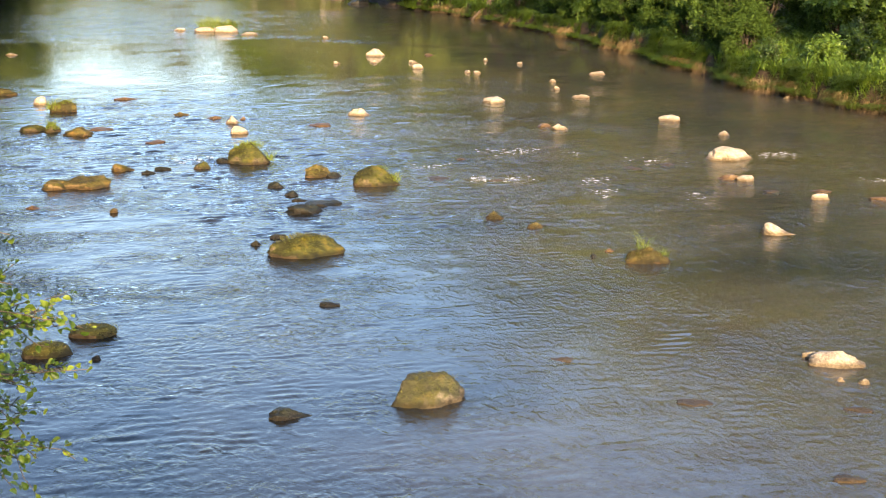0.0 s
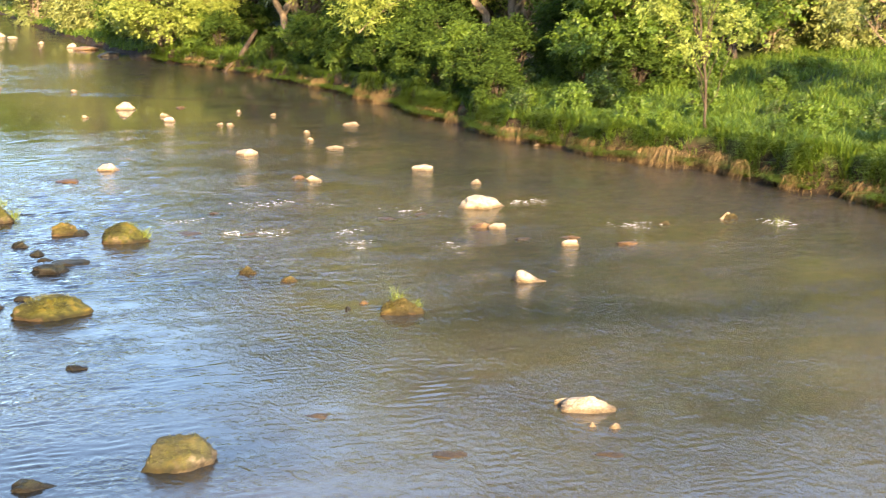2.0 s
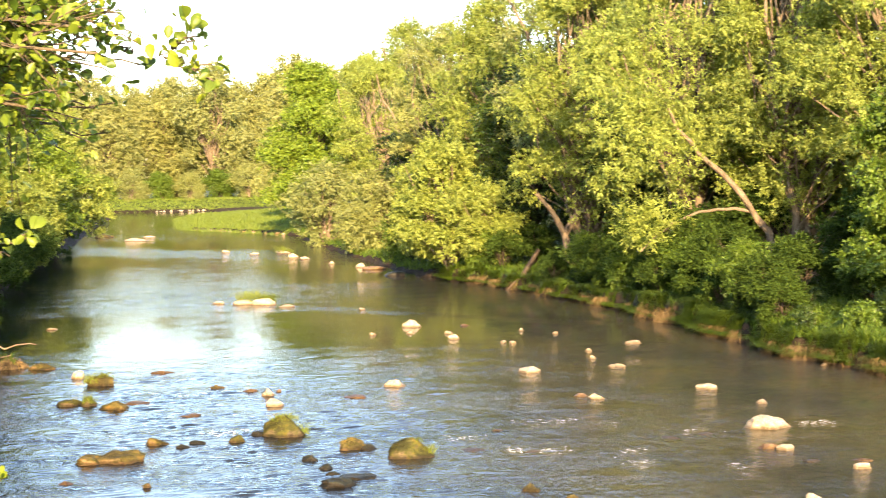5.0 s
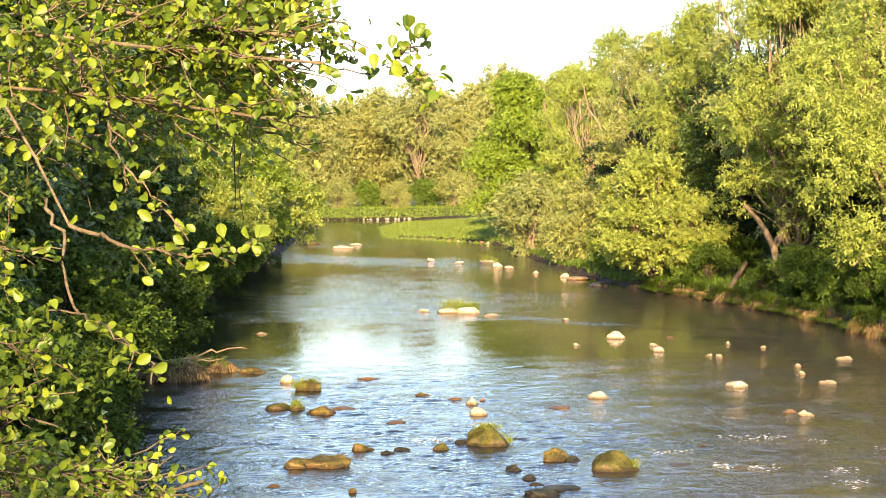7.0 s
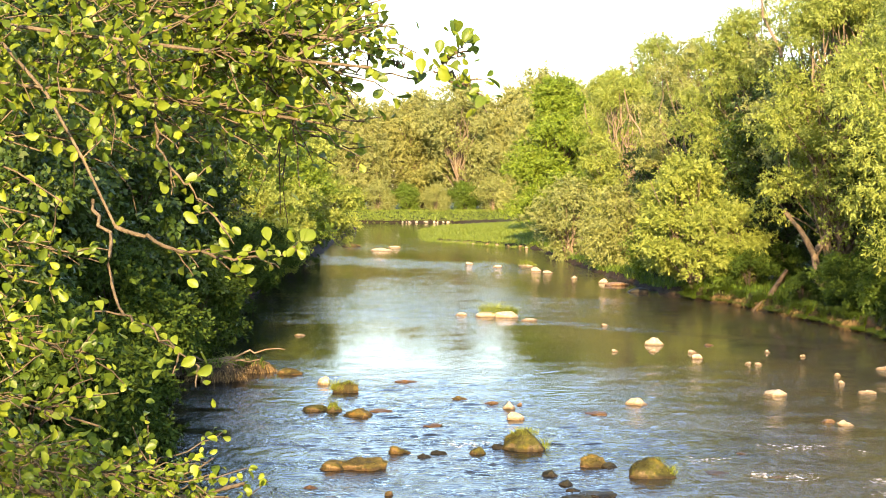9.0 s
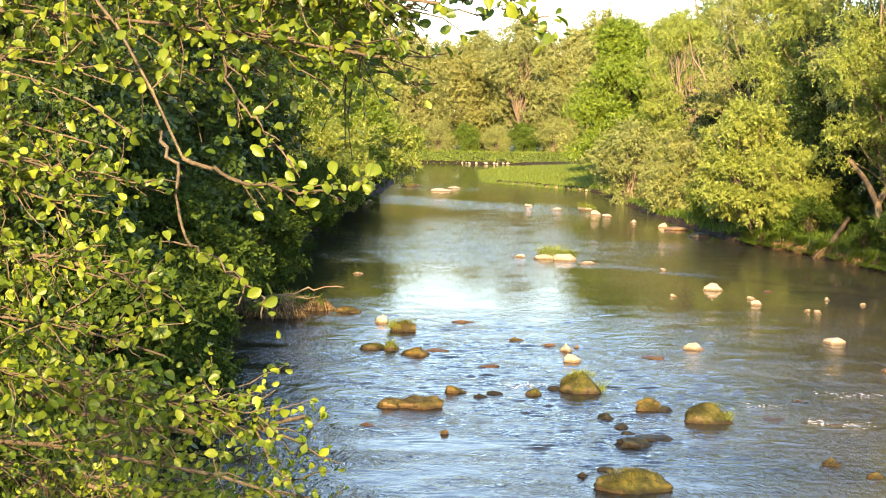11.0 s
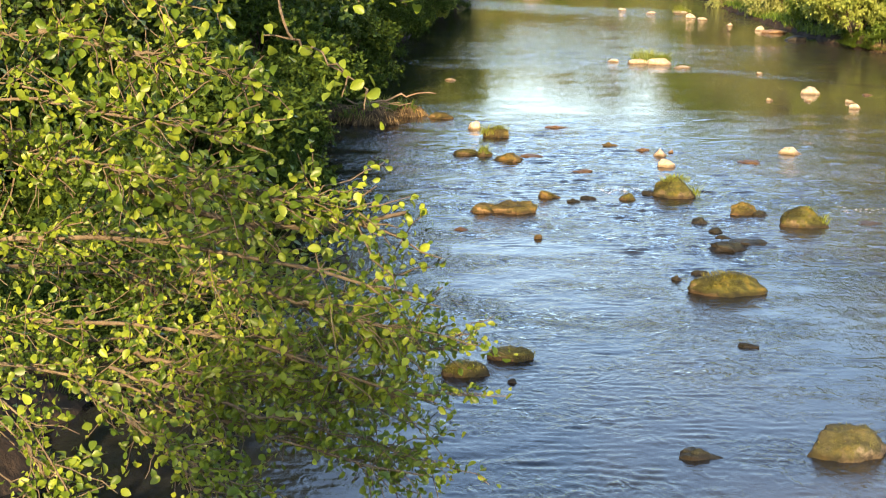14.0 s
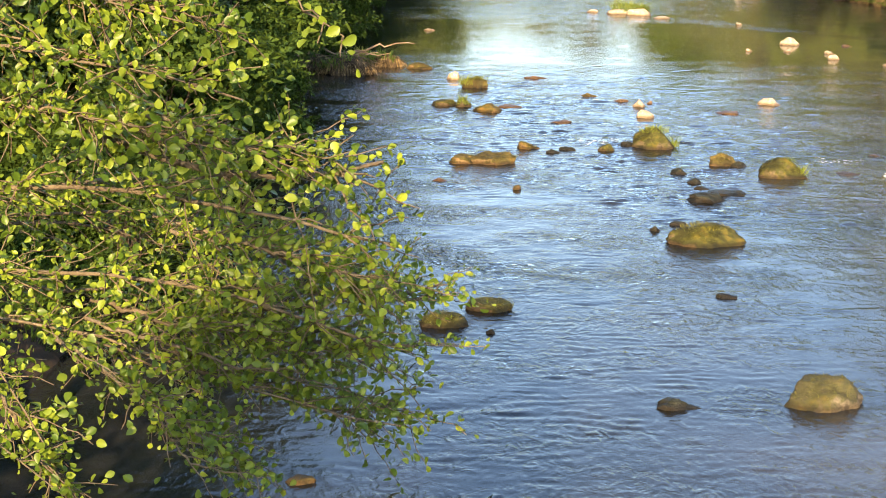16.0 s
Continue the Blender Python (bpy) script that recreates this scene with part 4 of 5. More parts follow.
def grass_tufts(name, label, seed, n, per, off, y0, y1, height, width, material, fall=0.0):
    """Tufts along the right bank: each a spray of arching blades of its own height, with gaps between them."""
    rng = np.random.default_rng(seed)
    cy = y0 + (y1 - y0) * rng.uniform(0, 1, n) ** 1.25
    if fall:
        cy = cy[(np.abs(cy - 41) > 3.4) | (rng.uniform(0, 1, n) < 0.8)]
        n = len(cy)
    cx = right_edge(cy) + off[0] + (off[1] - off[0]) * rng.uniform(0, 1, n)
    size = height * rng.uniform(0.55, 1.4, n)
    owner = rng.integers(0, n, n * per)
    a = rng.uniform(0, 2 * np.pi, n * per)
    q = 0.22 * size[owner] * np.sqrt(rng.uniform(0, 1, n * per))
    x, y = cx[owner] + q * np.cos(a), cy[owner] + q * np.sin(a)
    root_z = np.maximum(ground_z(x, y), 0.12)
    if fall:
        a = np.where(rng.uniform(0, 1, n * per) < 0.7, np.pi + rng.normal(0, 0.6, n * per), a)
    d = np.stack([np.cos(a), np.sin(a), 0 * a], -1)
    sd = np.stack([-np.sin(a), np.cos(a), 0 * a], -1)
    L = size[owner] * rng.uniform(0.5, 1.15, n * per)
    reach = L * rng.uniform(0.15, 0.75, n * per) * (1 + fall)
    w = width * rng.uniform(0.6, 1.4, n * per)
    p = np.stack([x, y, root_z - 0.03], -1)
    v = []
    for f, ww in ((0, 0.9), (0.45, 1.0), (0.8, 0.7), (1.0, 0.1)):
        up = L * (f - (0.35 + 0.75 * fall) * f * f)
        c = p + d * (reach * f * f)[:, None] + np.array([0, 0, 1.0]) * up[:, None]
        v += [c - sd * (w * ww / 2)[:, None], c + sd * (w * ww / 2)[:, None]]
    i = np.arange(n * per)[:, None] * 8
    me = mesh_from(name, np.stack(v, 1).reshape(-1, 3), np.concatenate([i + [0, 1, 3, 2], i + [2, 3, 5, 4], i + [4, 5, 7, 6]]), material)
    return tagged(new(name, me), label, "grass", kind="stuff")


# stones along the far shore and round the tip of the bar
srng = random.Random(23)
for i in range(11):
    x = -9 + 1.2 * i + srng.uniform(-0.5, 0.5)
    stone("pale", x, 351.2 + (2 - x) * 0.13 + srng.uniform(-0.4, 0.3), srng.uniform(0.7, 1.7), srng.uniform(0.6, 1.0), srng.uniform(0.3, 0.6), srng.uniform(0, 180))
for i in range(12):
    y = 184 + 2.2 * i + srng.uniform(-0.8, 0.8)
    stone("wet" if i % 3 else "pale", float(right_edge(y)) - 0.3 - srng.uniform(0, 0.6), y, srng.uniform(0.4, 1.0), srng.uniform(0.35, 0.7), srng.uniform(0.15, 0.32), srng.uniform(0, 180))

grass_field("bank_grass", "lush green grass along the top of the river bank", 1, 60000, (0.3, 5.0, 26, 54), 0.36, 0.02, 0.8, GRASS, "right")
# shade under the bushes comes from the dark blade colour
grass_field("shaded_bank_grass", "thin bank grass under the bushes, coloured dark for shade", 11, 10000, (0.3, 3.0, 54, 84), 0.4, 0.026, 0.9, DARKLEAF, "right")
grass_tufts("grass_tufts", "tall arching grass tufts along the river bank", 8, 560, 60, (0.25, 4.4), 28, 55, 0.58, 0.022, GRASS)
grass_tufts("edge_grass", "long grass tufts leaning over the bank edge", 18, 300, 70, (-0.05, 0.35), 27, 62, 0.62, 0.022, GRASS, 0.55)
grass_tufts("upper_edge_grass", "shaded grass tufts over the eroded bank edge", 28, 380, 55, (-0.1, 0.5), 55, 97, 0.6, 0.026, GRASS, 0.65)
grass_field("left_edge_grass", "long shaded grass leaning over the water", 9, 12000, (0.0, 0.7, 19, 90), 0.7, 0.03, 1.5, GRASS, "left", 0.0)
grass_field("meadow_grass", "tall sunlit meadow grass behind the bank", 2, 100000, (22, 46, 28, 62), 0.40, 0.03, 0.8, GRASS)
grass_field("upstream_grass", "green grass under the trees on the bank", 4, 20000, (0.2, 6.0, 80, 185), 0.6, 0.05, 0.9, GRASS, "right")
grass_field("bar_grass", "bright green grass on the river bar", 5, 110000, (-2, 18, 184, 300), 0.5, 0.06, 0.7, LAWN, "right")
grass_field("far_grass", "bright grass on the far bank", 6, 70000, (-90, 60, 350, 372), 0.55, 0.11, 0.7, LAWN)
grass_field("left_bank_grass", "shaded grass on the river bank", 7, 24000, (0.1, 4.0, 19, 120), 0.5, 0.03, 1.0, GRASS, "left")


def hanging_straw(name, label, seed, n, y0, y1, edge, sign):
    """Dry blades and roots that hang from the bank's lip towards the water, thick in some places and thin in others."""
    rng = np.random.default_rng(seed)
    tuft = rng.uniform(y0, y1, n // 45)
    tuft = tuft[np.sin(tuft * 0.8) + np.sin(tuft * 2.1 + 1) + 0.9 * np.sin(tuft * 5.3) + 0.9 * np.exp(-((tuft - 41) / 5) ** 2) + rng.uniform(-1.2, 1.2, len(tuft)) > np.where(tuft > 49, 1.0, 0.6)]
    own = rng.integers(0, len(tuft), int(len(tuft) * 45))
    size, spread = rng.uniform(0.5, 1.25, len(tuft))[own], rng.normal(0, 0.13, len(own))
    y = tuft[own] + spread
    n = len(y)
    cut = np.exp(-((y - 41) / 5) ** 2) * (0.5 + 0.5 * np.sin(y * 2.9 + 1.5 * np.sin(y * 1.1)))
    x = edge(y) + sign * (rng.uniform(-0.12, 0.2, n) - 0.1 * cut)
    z = np.clip(ground_z(x, y), 0.3 + 0.2 * cut, 0.8) + rng.uniform(-0.2, 0.15, n) - 0.15 * (1 - size)
    p = np.stack([x, y, z], -1)
    L = size * rng.uniform(0.15, 0.62, n) * (0.8 + 0.5 * cut)
    w = rng.uniform(0.008, 0.019, n)
    out = np.stack([-sign * rng.uniform(0.05, 0.75, n), spread * 3.5 + rng.normal(0, 0.3, n), 0 * L], -1)
    turn = rng.uniform(-0.7, 0.9, n)
    sd = np.stack([np.cos(turn), -np.sin(turn), 0 * L], -1)
    v = []
    for f, ww in ((0, 0.8), (0.5, 1.0), (1.0, 0.15)):
        c = p + out * (L * f)[:, None] + np.array([0, 0, 1.0]) * (L * (0.45 * f - 1.1 * f * f))[:, None]
        v += [c - sd * (w * ww / 2)[:, None], c + sd * (w * ww / 2)[:, None]]
    i = np.arange(n)[:, None] * 6
    me = mesh_from(name, np.stack(v, 1).reshape(-1, 3), np.concatenate([i + [0, 1, 3, 2], i + [2, 3, 5, 4]]), STRAW)
    return tagged(new(name, me), label, "dry grass", kind="stuff")


hanging_straw("dry_grass", "dry straw and roots hanging over the eroded bank edge", 3, 60000, 30, 92, right_edge, 1)


# ---- near alder ----
def alder_leaf_mesh(seed):
    """A rounded leaf with a folded midrib and a wavy rim, one unit long."""
    rng = random.Random(seed)
    prof = ((0.0, 0.015), (0.2, 0.19), (0.5, 0.35), (0.78, 0.34), (0.95, 0.17), (1.0, 0.0))
    v, f = [], []
    curl, fold = rng.uniform(-0.3, 0.5), rng.uniform(0.15, 0.7)
    for t, w in prof:
        z = -curl * t * t
        v += [(-w, t, z + fold * w + rng.uniform(-0.02, 0.02)), (0, t, z), (w, t, z + fold * w + rng.uniform(-0.02, 0.02))]
    for i in range(len(prof) - 1):
        a, c = i * 3, i * 3 + 3
        f += [(a, a + 1, c + 1, c), (a + 1, a + 2, c + 2, c + 1)]
    return np.array(v), np.array(f)


alder = tagged(new("alder_tree"), "alder tree with rounded sunlit leaves on drooping branches", "tree", "trees along the river")
alder.location = (-6.6, 6.6, drop_at(-6.6, 6.6))
AO = np.array(alder.location)
arng = np.random.default_rng(77)
BOUGHS = []


def bough(points, r, twigs, twig_len, bare=0.0, join=True):
    """A bough through the points; twigs along it past the bare share of its length."""
    p = [np.array(q, float) for q in points]
    if join:
        p = [np.array((-6.3, 6.5, p[0][2] - 0.3)), (np.array((-6.3, 6.5, p[0][2])) + p[0]) / 2 + [0, 0, 0.18]] + p
    BOUGHS.append((p, r, twigs, twig_len, bare if not join else max(bare, 0.55)))


bough([(-1.43, 5.22, 6.56), (-0.85, 5.02, 6.44), (-0.25, 5.02, 6.39)], 0.014, 40, 0.32)
bough([(-0.60, 5.35, 6.41), (-0.44, 5.4, 6.40), (-0.33, 5.4, 6.41), (-0.22, 5.4, 6.40), (-0.11, 5.4, 6.40), (-0.03, 5.4, 6.43)], 0.005, 3, 0.05, 0.55, False)
bough([(-0.03, 5.4, 6.43), (0.02, 5.35, 6.47), (0.05, 5.31, 6.50)], 0.003, 5, 0.05, 0.2, False)
bough([(-0.06, 5.4, 6.41), (0.03, 5.3, 6.37), (0.10, 5.18, 6.31)], 0.003, 6, 0.05, 0.2, False)
bough([(-0.16, 5.4, 6.42), (-0.20, 5.4, 6.45), (-0.23, 5.4, 6.46)], 0.0025, 2, 0.04, 0.3, False)
bough([(-1.50, 5.05, 6.62), (-1.31, 5.0, 6.51), (-1.25, 4.99, 6.38), (-1.21, 4.98, 6.25), (-1.17, 4.97, 6.16), (-1.13, 4.96, 6.04), (-1.09, 4.95, 5.95), (-1.03, 4.94, 5.90)], 0.013, 8, 0.12)
bough([(-1.03, 4.94, 5.90), (-0.87, 4.93, 5.84), (-0.75, 4.92, 5.82), (-0.60, 4.91, 5.80), (-0.47, 4.9, 5.83)], 0.006, 11, 0.09, 0.35, False)
bough([(-1.09, 4.9, 5.98), (-1.02, 4.78, 5.86), (-0.98, 4.67, 5.70), (-0.93, 4.55, 5.64), (-0.84, 4.43, 5.63), (-0.74, 4.32, 5.59), (-0.67, 4.2, 5.53)], 0.005, 6, 0.07, 0.5, False)
bough([(-1.08, 5.1, 6.49), (-1.03, 5.09, 6.39), (-0.98, 5.07, 6.30), (-0.93, 5.06, 6.19), (-0.86, 5.04, 6.06), (-0.80, 5.03, 6.00), (-0.75, 5.01, 5.94), (-0.70, 5.0, 5.89)], 0.006, 12, 0.09, 0.2, False)
bough([(-1.51, 5.11, 6.17), (-1.30, 5.1, 6.06), (-1.2, 5.0, 5.97)], 0.008, 8, 0.14, 0.0)
bough([(-1.0, 5.35, 6.68), (-0.62, 5.35, 6.58), (-0.36, 5.35, 6.52)], 0.007, 30, 0.16, 0.0, False)
bough([(-1.0, 5.5, 6.45), (-0.65, 5.45, 6.42), (-0.38, 5.4, 6.40)], 0.007, 30, 0.15, 0.0, False)
bough([(-1.68, 5.43, 6.75), (-1.07, 5.22, 6.59), (-0.65, 5.12, 6.51), (-0.29, 5.02, 6.47)], 0.014, 40, 0.30)
bough([(-1.6, 5.42, 6.37), (-0.99, 5.31, 6.34), (-0.61, 5.21, 6.26), (-0.4, 5.11, 6.22)], 0.012, 34, 0.28)
bough([(-2.42, 6.0, 5.22), (-1.75, 5.8, 5.02), (-1.47, 5.79, 4.89), (-1.11, 6.01, 4.81), (-0.80, 6.26, 4.87)], 0.026, 44, 0.34)
bough([(-2.45, 6.2, 4.74), (-1.54, 6.26, 4.72), (-1.08, 6.37, 4.58), (-0.80, 6.58, 4.47)], 0.018, 46, 0.34)
bough([(-2.63, 6.6, 4.29), (-2.02, 6.65, 4.31), (-1.41, 6.67, 4.19), (-0.94, 6.67, 4.02), (-0.74, 6.78, 3.97)], 0.016, 50, 0.32)
bough([(-2.26, 6.58, 4.09), (-1.65, 6.59, 3.9), (-1.32, 6.58, 3.76), (-0.76, 6.61, 3.66)], 0.012, 22, 0.20, 0.2)
bough([(-1.8, 6.09, 4.05), (-1.66, 6.05, 3.82), (-1.55, 6.03, 3.67), (-1.25, 6.04, 3.62)], 0.006, 9, 0.14, 0.2, False)
bough([(-2.26, 5.61, 4.35), (-2.05, 5.56, 4.07), (-1.94, 5.53, 3.86)], 0.010, 18, 0.24)
bough([(-2.13, 5.44, 5.38), (-1.71, 5.37, 5.35), (-1.36, 5.39, 5.31), (-1.17, 5.38, 5.22)], 0.012, 30, 0.28)
bough([(-2.34, 5.55, 4.11), (-2.1, 5.51, 3.86), (-1.91, 5.5, 3.74)], 0.008, 14, 0.20)
bough([(-1.59, 5.64, 5.14), (-1.22, 5.83, 4.97), (-1.02, 6.06, 4.98)], 0.008, 22, 0.22, 0.1, False)
bough([(-1.7, 6.42, 4.54), (-1.11, 6.54, 4.4), (-0.80, 6.63, 4.26)], 0.008, 24, 0.26, 0.0, False)
bough([(-1.53, 6.65, 4.14), (-0.98, 7.0, 4.12), (-0.66, 7.22, 4.07)], 0.008, 18, 0.22, 0.0, False)
bough([(-1.15, 5.6, 6.34), (-0.66, 5.6, 6.30), (-0.30, 5.6, 6.25)], 0.010, 34, 0.26)
bough([(-1.38, 6.2, 6.2), (-0.84, 6.2, 6.24), (-0.42, 6.2, 6.22)], 0.010, 36, 0.28)
bough([(-0.88, 5.2, 6.56), (-0.52, 5.2, 6.50), (-0.27, 5.2, 6.50)], 0.008, 26, 0.2, 0.0, False)
bough([(-1.63, 6.8, 6.92), (-1.04, 6.8, 6.82), (-0.73, 6.8, 6.75)], 0.012, 36, 0.32)
bough([(-1.50, 5.7, 6.85), (-0.95, 5.6, 6.72), (-0.50, 5.5, 6.66)], 0.012, 36, 0.30)
bough([(-1.5, 5.9, 6.80), (-0.90, 5.8, 6.70), (-0.38, 5.7, 6.47)], 0.010, 34, 0.26)
bough([(-1.5, 6.1, 6.50), (-0.95, 6.0, 6.40), (-0.45, 5.9, 6.22)], 0.010, 34, 0.26)
bough([(-0.8, 5.5, 6.6), (-0.5, 5.4, 6.6), (-0.34, 5.3, 6.58)], 0.006, 26, 0.16, 0.0, False)
bough([(-2.6, 6.1, 4.2), (-2.35, 6.0, 3.98), (-2.1, 5.9, 3.74), (-1.95, 5.8, 3.62)], 0.009, 24, 0.18)
bough([(-2.6, 6.3, 4.0), (-2.3, 6.2, 3.8), (-2.2, 6.1, 3.6)], 0.008, 18, 0.16)
bough([(-2.03, 5.45, 5.93), (-1.64, 5.36, 5.87), (-1.3, 5.38, 5.81)], 0.008, 26, 0.18, 0.0, False)
bough([(-2.0, 5.5, 5.61), (-1.57, 5.42, 5.54), (-1.22, 5.44, 5.46)], 0.008, 26, 0.18, 0.0, False)
bough([(-2.3, 5.6, 5.2), (-1.8, 5.5, 5.15), (-1.4, 5.5, 5.06)], 0.008, 26, 0.18, 0.0, False)
for z in (6.28, 6.06, 5.84, 5.62, 5.42):
    bough([(-2.3, 5.6, z), (-1.75, 5.45, z - 0.03), (-1.36, 5.35, z - 0.14)], 0.009, 26, 0.22)
bough([(-1.9, 6.9, 4.5), (-1.3, 7.0, 4.3), (-0.8, 7.0, 4.16)], 0.010, 40, 0.26, 0.0, False)
bough([(-2.2, 6.9, 4.1), (-1.5, 7.0, 3.95), (-1.0, 7.0, 3.85)], 0.010, 40, 0.26, 0.0, False)
bough([(-2.42, 5.6, 5.26), (-2.09, 5.6, 5.19), (-1.85, 5.65, 5.1), (-1.63, 5.75, 5.05), (-1.35, 5.9, 4.97)], 0.018, 20, 0.22)
# the low hanging skirt over the water
bough([(-2.04, 6.3, 4.19), (-1.5, 6.5, 3.96), (-1.04, 6.7, 3.79), (-0.76, 6.9, 3.63)], 0.007, 30, 0.22, 0.0, False)
bough([(-1.9, 6.2, 4.01), (-1.64, 6.35, 3.75), (-1.41, 6.5, 3.51)], 0.007, 22, 0.18, 0.0, False)
bough([(-2.03, 5.9, 4.21), (-1.74, 6.03, 3.95), (-1.55, 6.17, 3.76), (-1.41, 6.3, 3.63)], 0.007, 26, 0.2, 0.0, False)
bough([(-2.15, 5.6, 4.07), (-2.05, 5.65, 3.84), (-1.97, 5.7, 3.68)], 0.007, 20, 0.18, 0.0, False)
bough([(-1.81, 6.8, 4.07), (-1.29, 7.0, 3.92), (-0.76, 7.2, 3.84)], 0.007, 34, 0.22, 0.0, False)
bough([(-1.81, 7.0, 4.17), (-1.22, 7.2, 4.09), (-0.71, 7.4, 4.05)], 0.007, 30, 0.2, 0.0, False)
bough([(-1.76, 6.6, 3.97), (-1.36, 6.8, 3.74), (-0.93, 7.0, 3.51)], 0.007, 30, 0.2, 0.0, False)
bough([(-1.83, 6.4, 4.17), (-1.47, 6.6, 4.06), (-1.16, 6.8, 3.88)], 0.007, 34, 0.22, 0.0, False)
for k in range(5):
    a = arng.uniform(0, 1)
    z = 3.7 + k * 0.2
    bough([(-2.9, 7.0 + arng.uniform(0, 2.0), z), (-2.1, 7.2 + arng.uniform(0, 1.6), z - 0.1), (-1.5 - 0.5 * a, 7.3 + arng.uniform(0, 1.4), z - 0.3)], 0.014, 34, 0.36)

wood = [tube(bend(arng, (0, 0, -0.4), (0.3, -0.1, 9.5), 0, 0.012, 12), np.linspace(0.17, 0.05, 12), 10)]
anchors = []


def spline(p, n):
    p = np.array(p)
    d = np.r_[0, np.cumsum(np.linalg.norm(np.diff(p, axis=0), axis=1))]
    s = np.linspace(0, d[-1], n)
    q = np.stack([np.interp(s, d, p[:, k]) for k in range(3)], -1)
    for _ in range(2):
        q[1:-1] = 0.25 * q[:-2] + 0.5 * q[1:-1] + 0.25 * q[2:]
    return q


for p, r, twigs, tl, bare in BOUGHS:
    q = spline(p, 26)
    q[1:-1] += arng.normal(0, 0.008, (24, 3))
    wood.append(tube(q - AO, np.linspace(r * 1.3, r * 0.35, 26), 6))
    ax_ = q[-1] - q[0]
    ax_ /= np.linalg.norm(ax_)
    for k in range(int(twigs * (1.15 if twigs <= 16 else 2.2 if p[-1][2] > 5 else 1.4))):
        s = bare + (1 - bare) * (k + arng.uniform(0, 1)) / int(twigs * (1.15 if twigs <= 16 else 2.2 if p[-1][2] > 5 else 1.4))
        o = q[int(s * 25)]
        d = ax_ * arng.uniform(0.2, 1.0) + arng.normal(0, 0.55, 3) + [0, 0, 0.05]
        d /= np.linalg.norm(d)
        L = tl * arng.uniform(0.5, 1.3)
        e = o + d * L + [0, 0, -0.1 * L]
        tp = bend(arng, o, e, 0.03, 0.03, 5)
        wood.append(tube(tp - AO, np.linspace(max(r * 0.26, 0.0036), 0.002, 5), 4))
        m_ = max(5, int(L / 0.021))
        for j in range(m_):
            u = (j + 0.7) / m_
            c = tp[min(4, int(u * 4 + 0.5))] + arng.normal(0, 0.021, 3)
            anchors.append((c, d))
    for k in range(7 if twigs > 16 and p[-1][2] < 5 else 0):
        o = q[int(arng.uniform(4, 24))]
        d = ax_ + arng.normal(0, 0.26, 3) + [0, 0, -0.06]
        d /= np.linalg.norm(d)
        L = min(tl * 1.8, 0.5) * arng.uniform(0.6, 1.1)
        tp = bend(arng, o, o + d * L, 0.04, 0.025, 7)
        wood.append(tube(tp - AO, np.linspace(0.0042, 0.0018, 7), 4))
        for j in range(int(L / 0.03)):
            anchors.append((tp[3 + j % 4] + arng.normal(0, 0.02, 3), d))
    for j in range(3):
        anchors.append((q[-1], ax_))
v, f = joined(wood)
link("branch_work", mesh_from("branch_work", v, f, TWIGBARK, True), alder, "brown crooked branches and twigs")

# leaf bulk round the trunk, out of view, added to shade the water below
cen = np.stack([arng.uniform(-7.6, -4.4, 40), arng.uniform(4.0, 9.5, 40), arng.uniform(2.2, 9.0, 40)], -1)
v, f = leaf_cloud(arng, cen - AO, np.array([[0.7, 0.7, 0.5]] * 40), 420, 0.07, 0.055, 0.3)
tagged(link("crown", mesh_from("crown", v, f, ALDER), alder, "unseen dense inner crown of green leaves, added to cast shade"), kind="stuff")
LEAVES = [alder_leaf_mesh(s) for s in range(6)]
rest = []
leaf_meshes = [mesh_from("leaf", vv, ff, ALDER, True) for vv, ff in LEAVES]
order = np.argsort([a[0][1] for a in anchors])
for rank, idx in enumerate(order):
    c, d = anchors[idx]
    y_ = d * 0.5 + arng.normal(0, 0.6, 3) + [0, 0, 0.1]
    y_ /= np.linalg.norm(y_)
    n_ = np.array((-0.1, -0.55, 0.75)) + arng.normal(0, 0.8, 3)
    x_ = np.cross(y_, n_)
    x_ /= np.linalg.norm(x_) + 1e-9
    n_ = np.cross(x_, y_)
    size = (0.044 if c[0] > -0.2 else 0.037) * arng.uniform(0.5, 1.3)
    R = np.stack([x_, y_, n_], 1) * size
    i = int(arng.integers(6))
    if rank < 300:
        ob = link("leaf", leaf_meshes[i], alder)
        ob.matrix_basis = Matrix([[*R[0], c[0] - AO[0]], [*R[1], c[1] - AO[1]], [*R[2], c[2] - AO[2]], [0, 0, 0, 1]])
    else:
        vv, ff = LEAVES[i]
        rest.append((vv @ R.T + c - AO, ff))
v, f = joined(rest)
tagged(link("foliage", mesh_from("foliage", v, f, ALDER, True), alder, "many rounded glossy green leaves"), kind="stuff")


# ---- grass clumps, foam, driftwood ----
def grass_clump(x, y, z, r, h, n, label, material=None):
    rng = np.random.default_rng(int(x * 100 + y * 7) % 9999)

    def place(k):
        a, q = rng.uniform(0, 2 * np.pi, k), r * np.sqrt(rng.uniform(0, 1, k))
        return np.stack([x + q * np.cos(a), y + q * np.sin(a) * 0.6, z - 0.03 - 0.45 * h * (q / r) ** 2], -1)
    p0 = place(n)
    v, f = blades(rng, n, lambda k: p0, h, max(0.010, h * 0.03), 1.1, np.arctan2(p0[:, 1] - y, p0[:, 0] - x))
    return tagged(new("grass_clump", mesh_from("grass_clump", v, f, material or YOUNGGRASS)), label, "grass", "grass clumps on the stones")


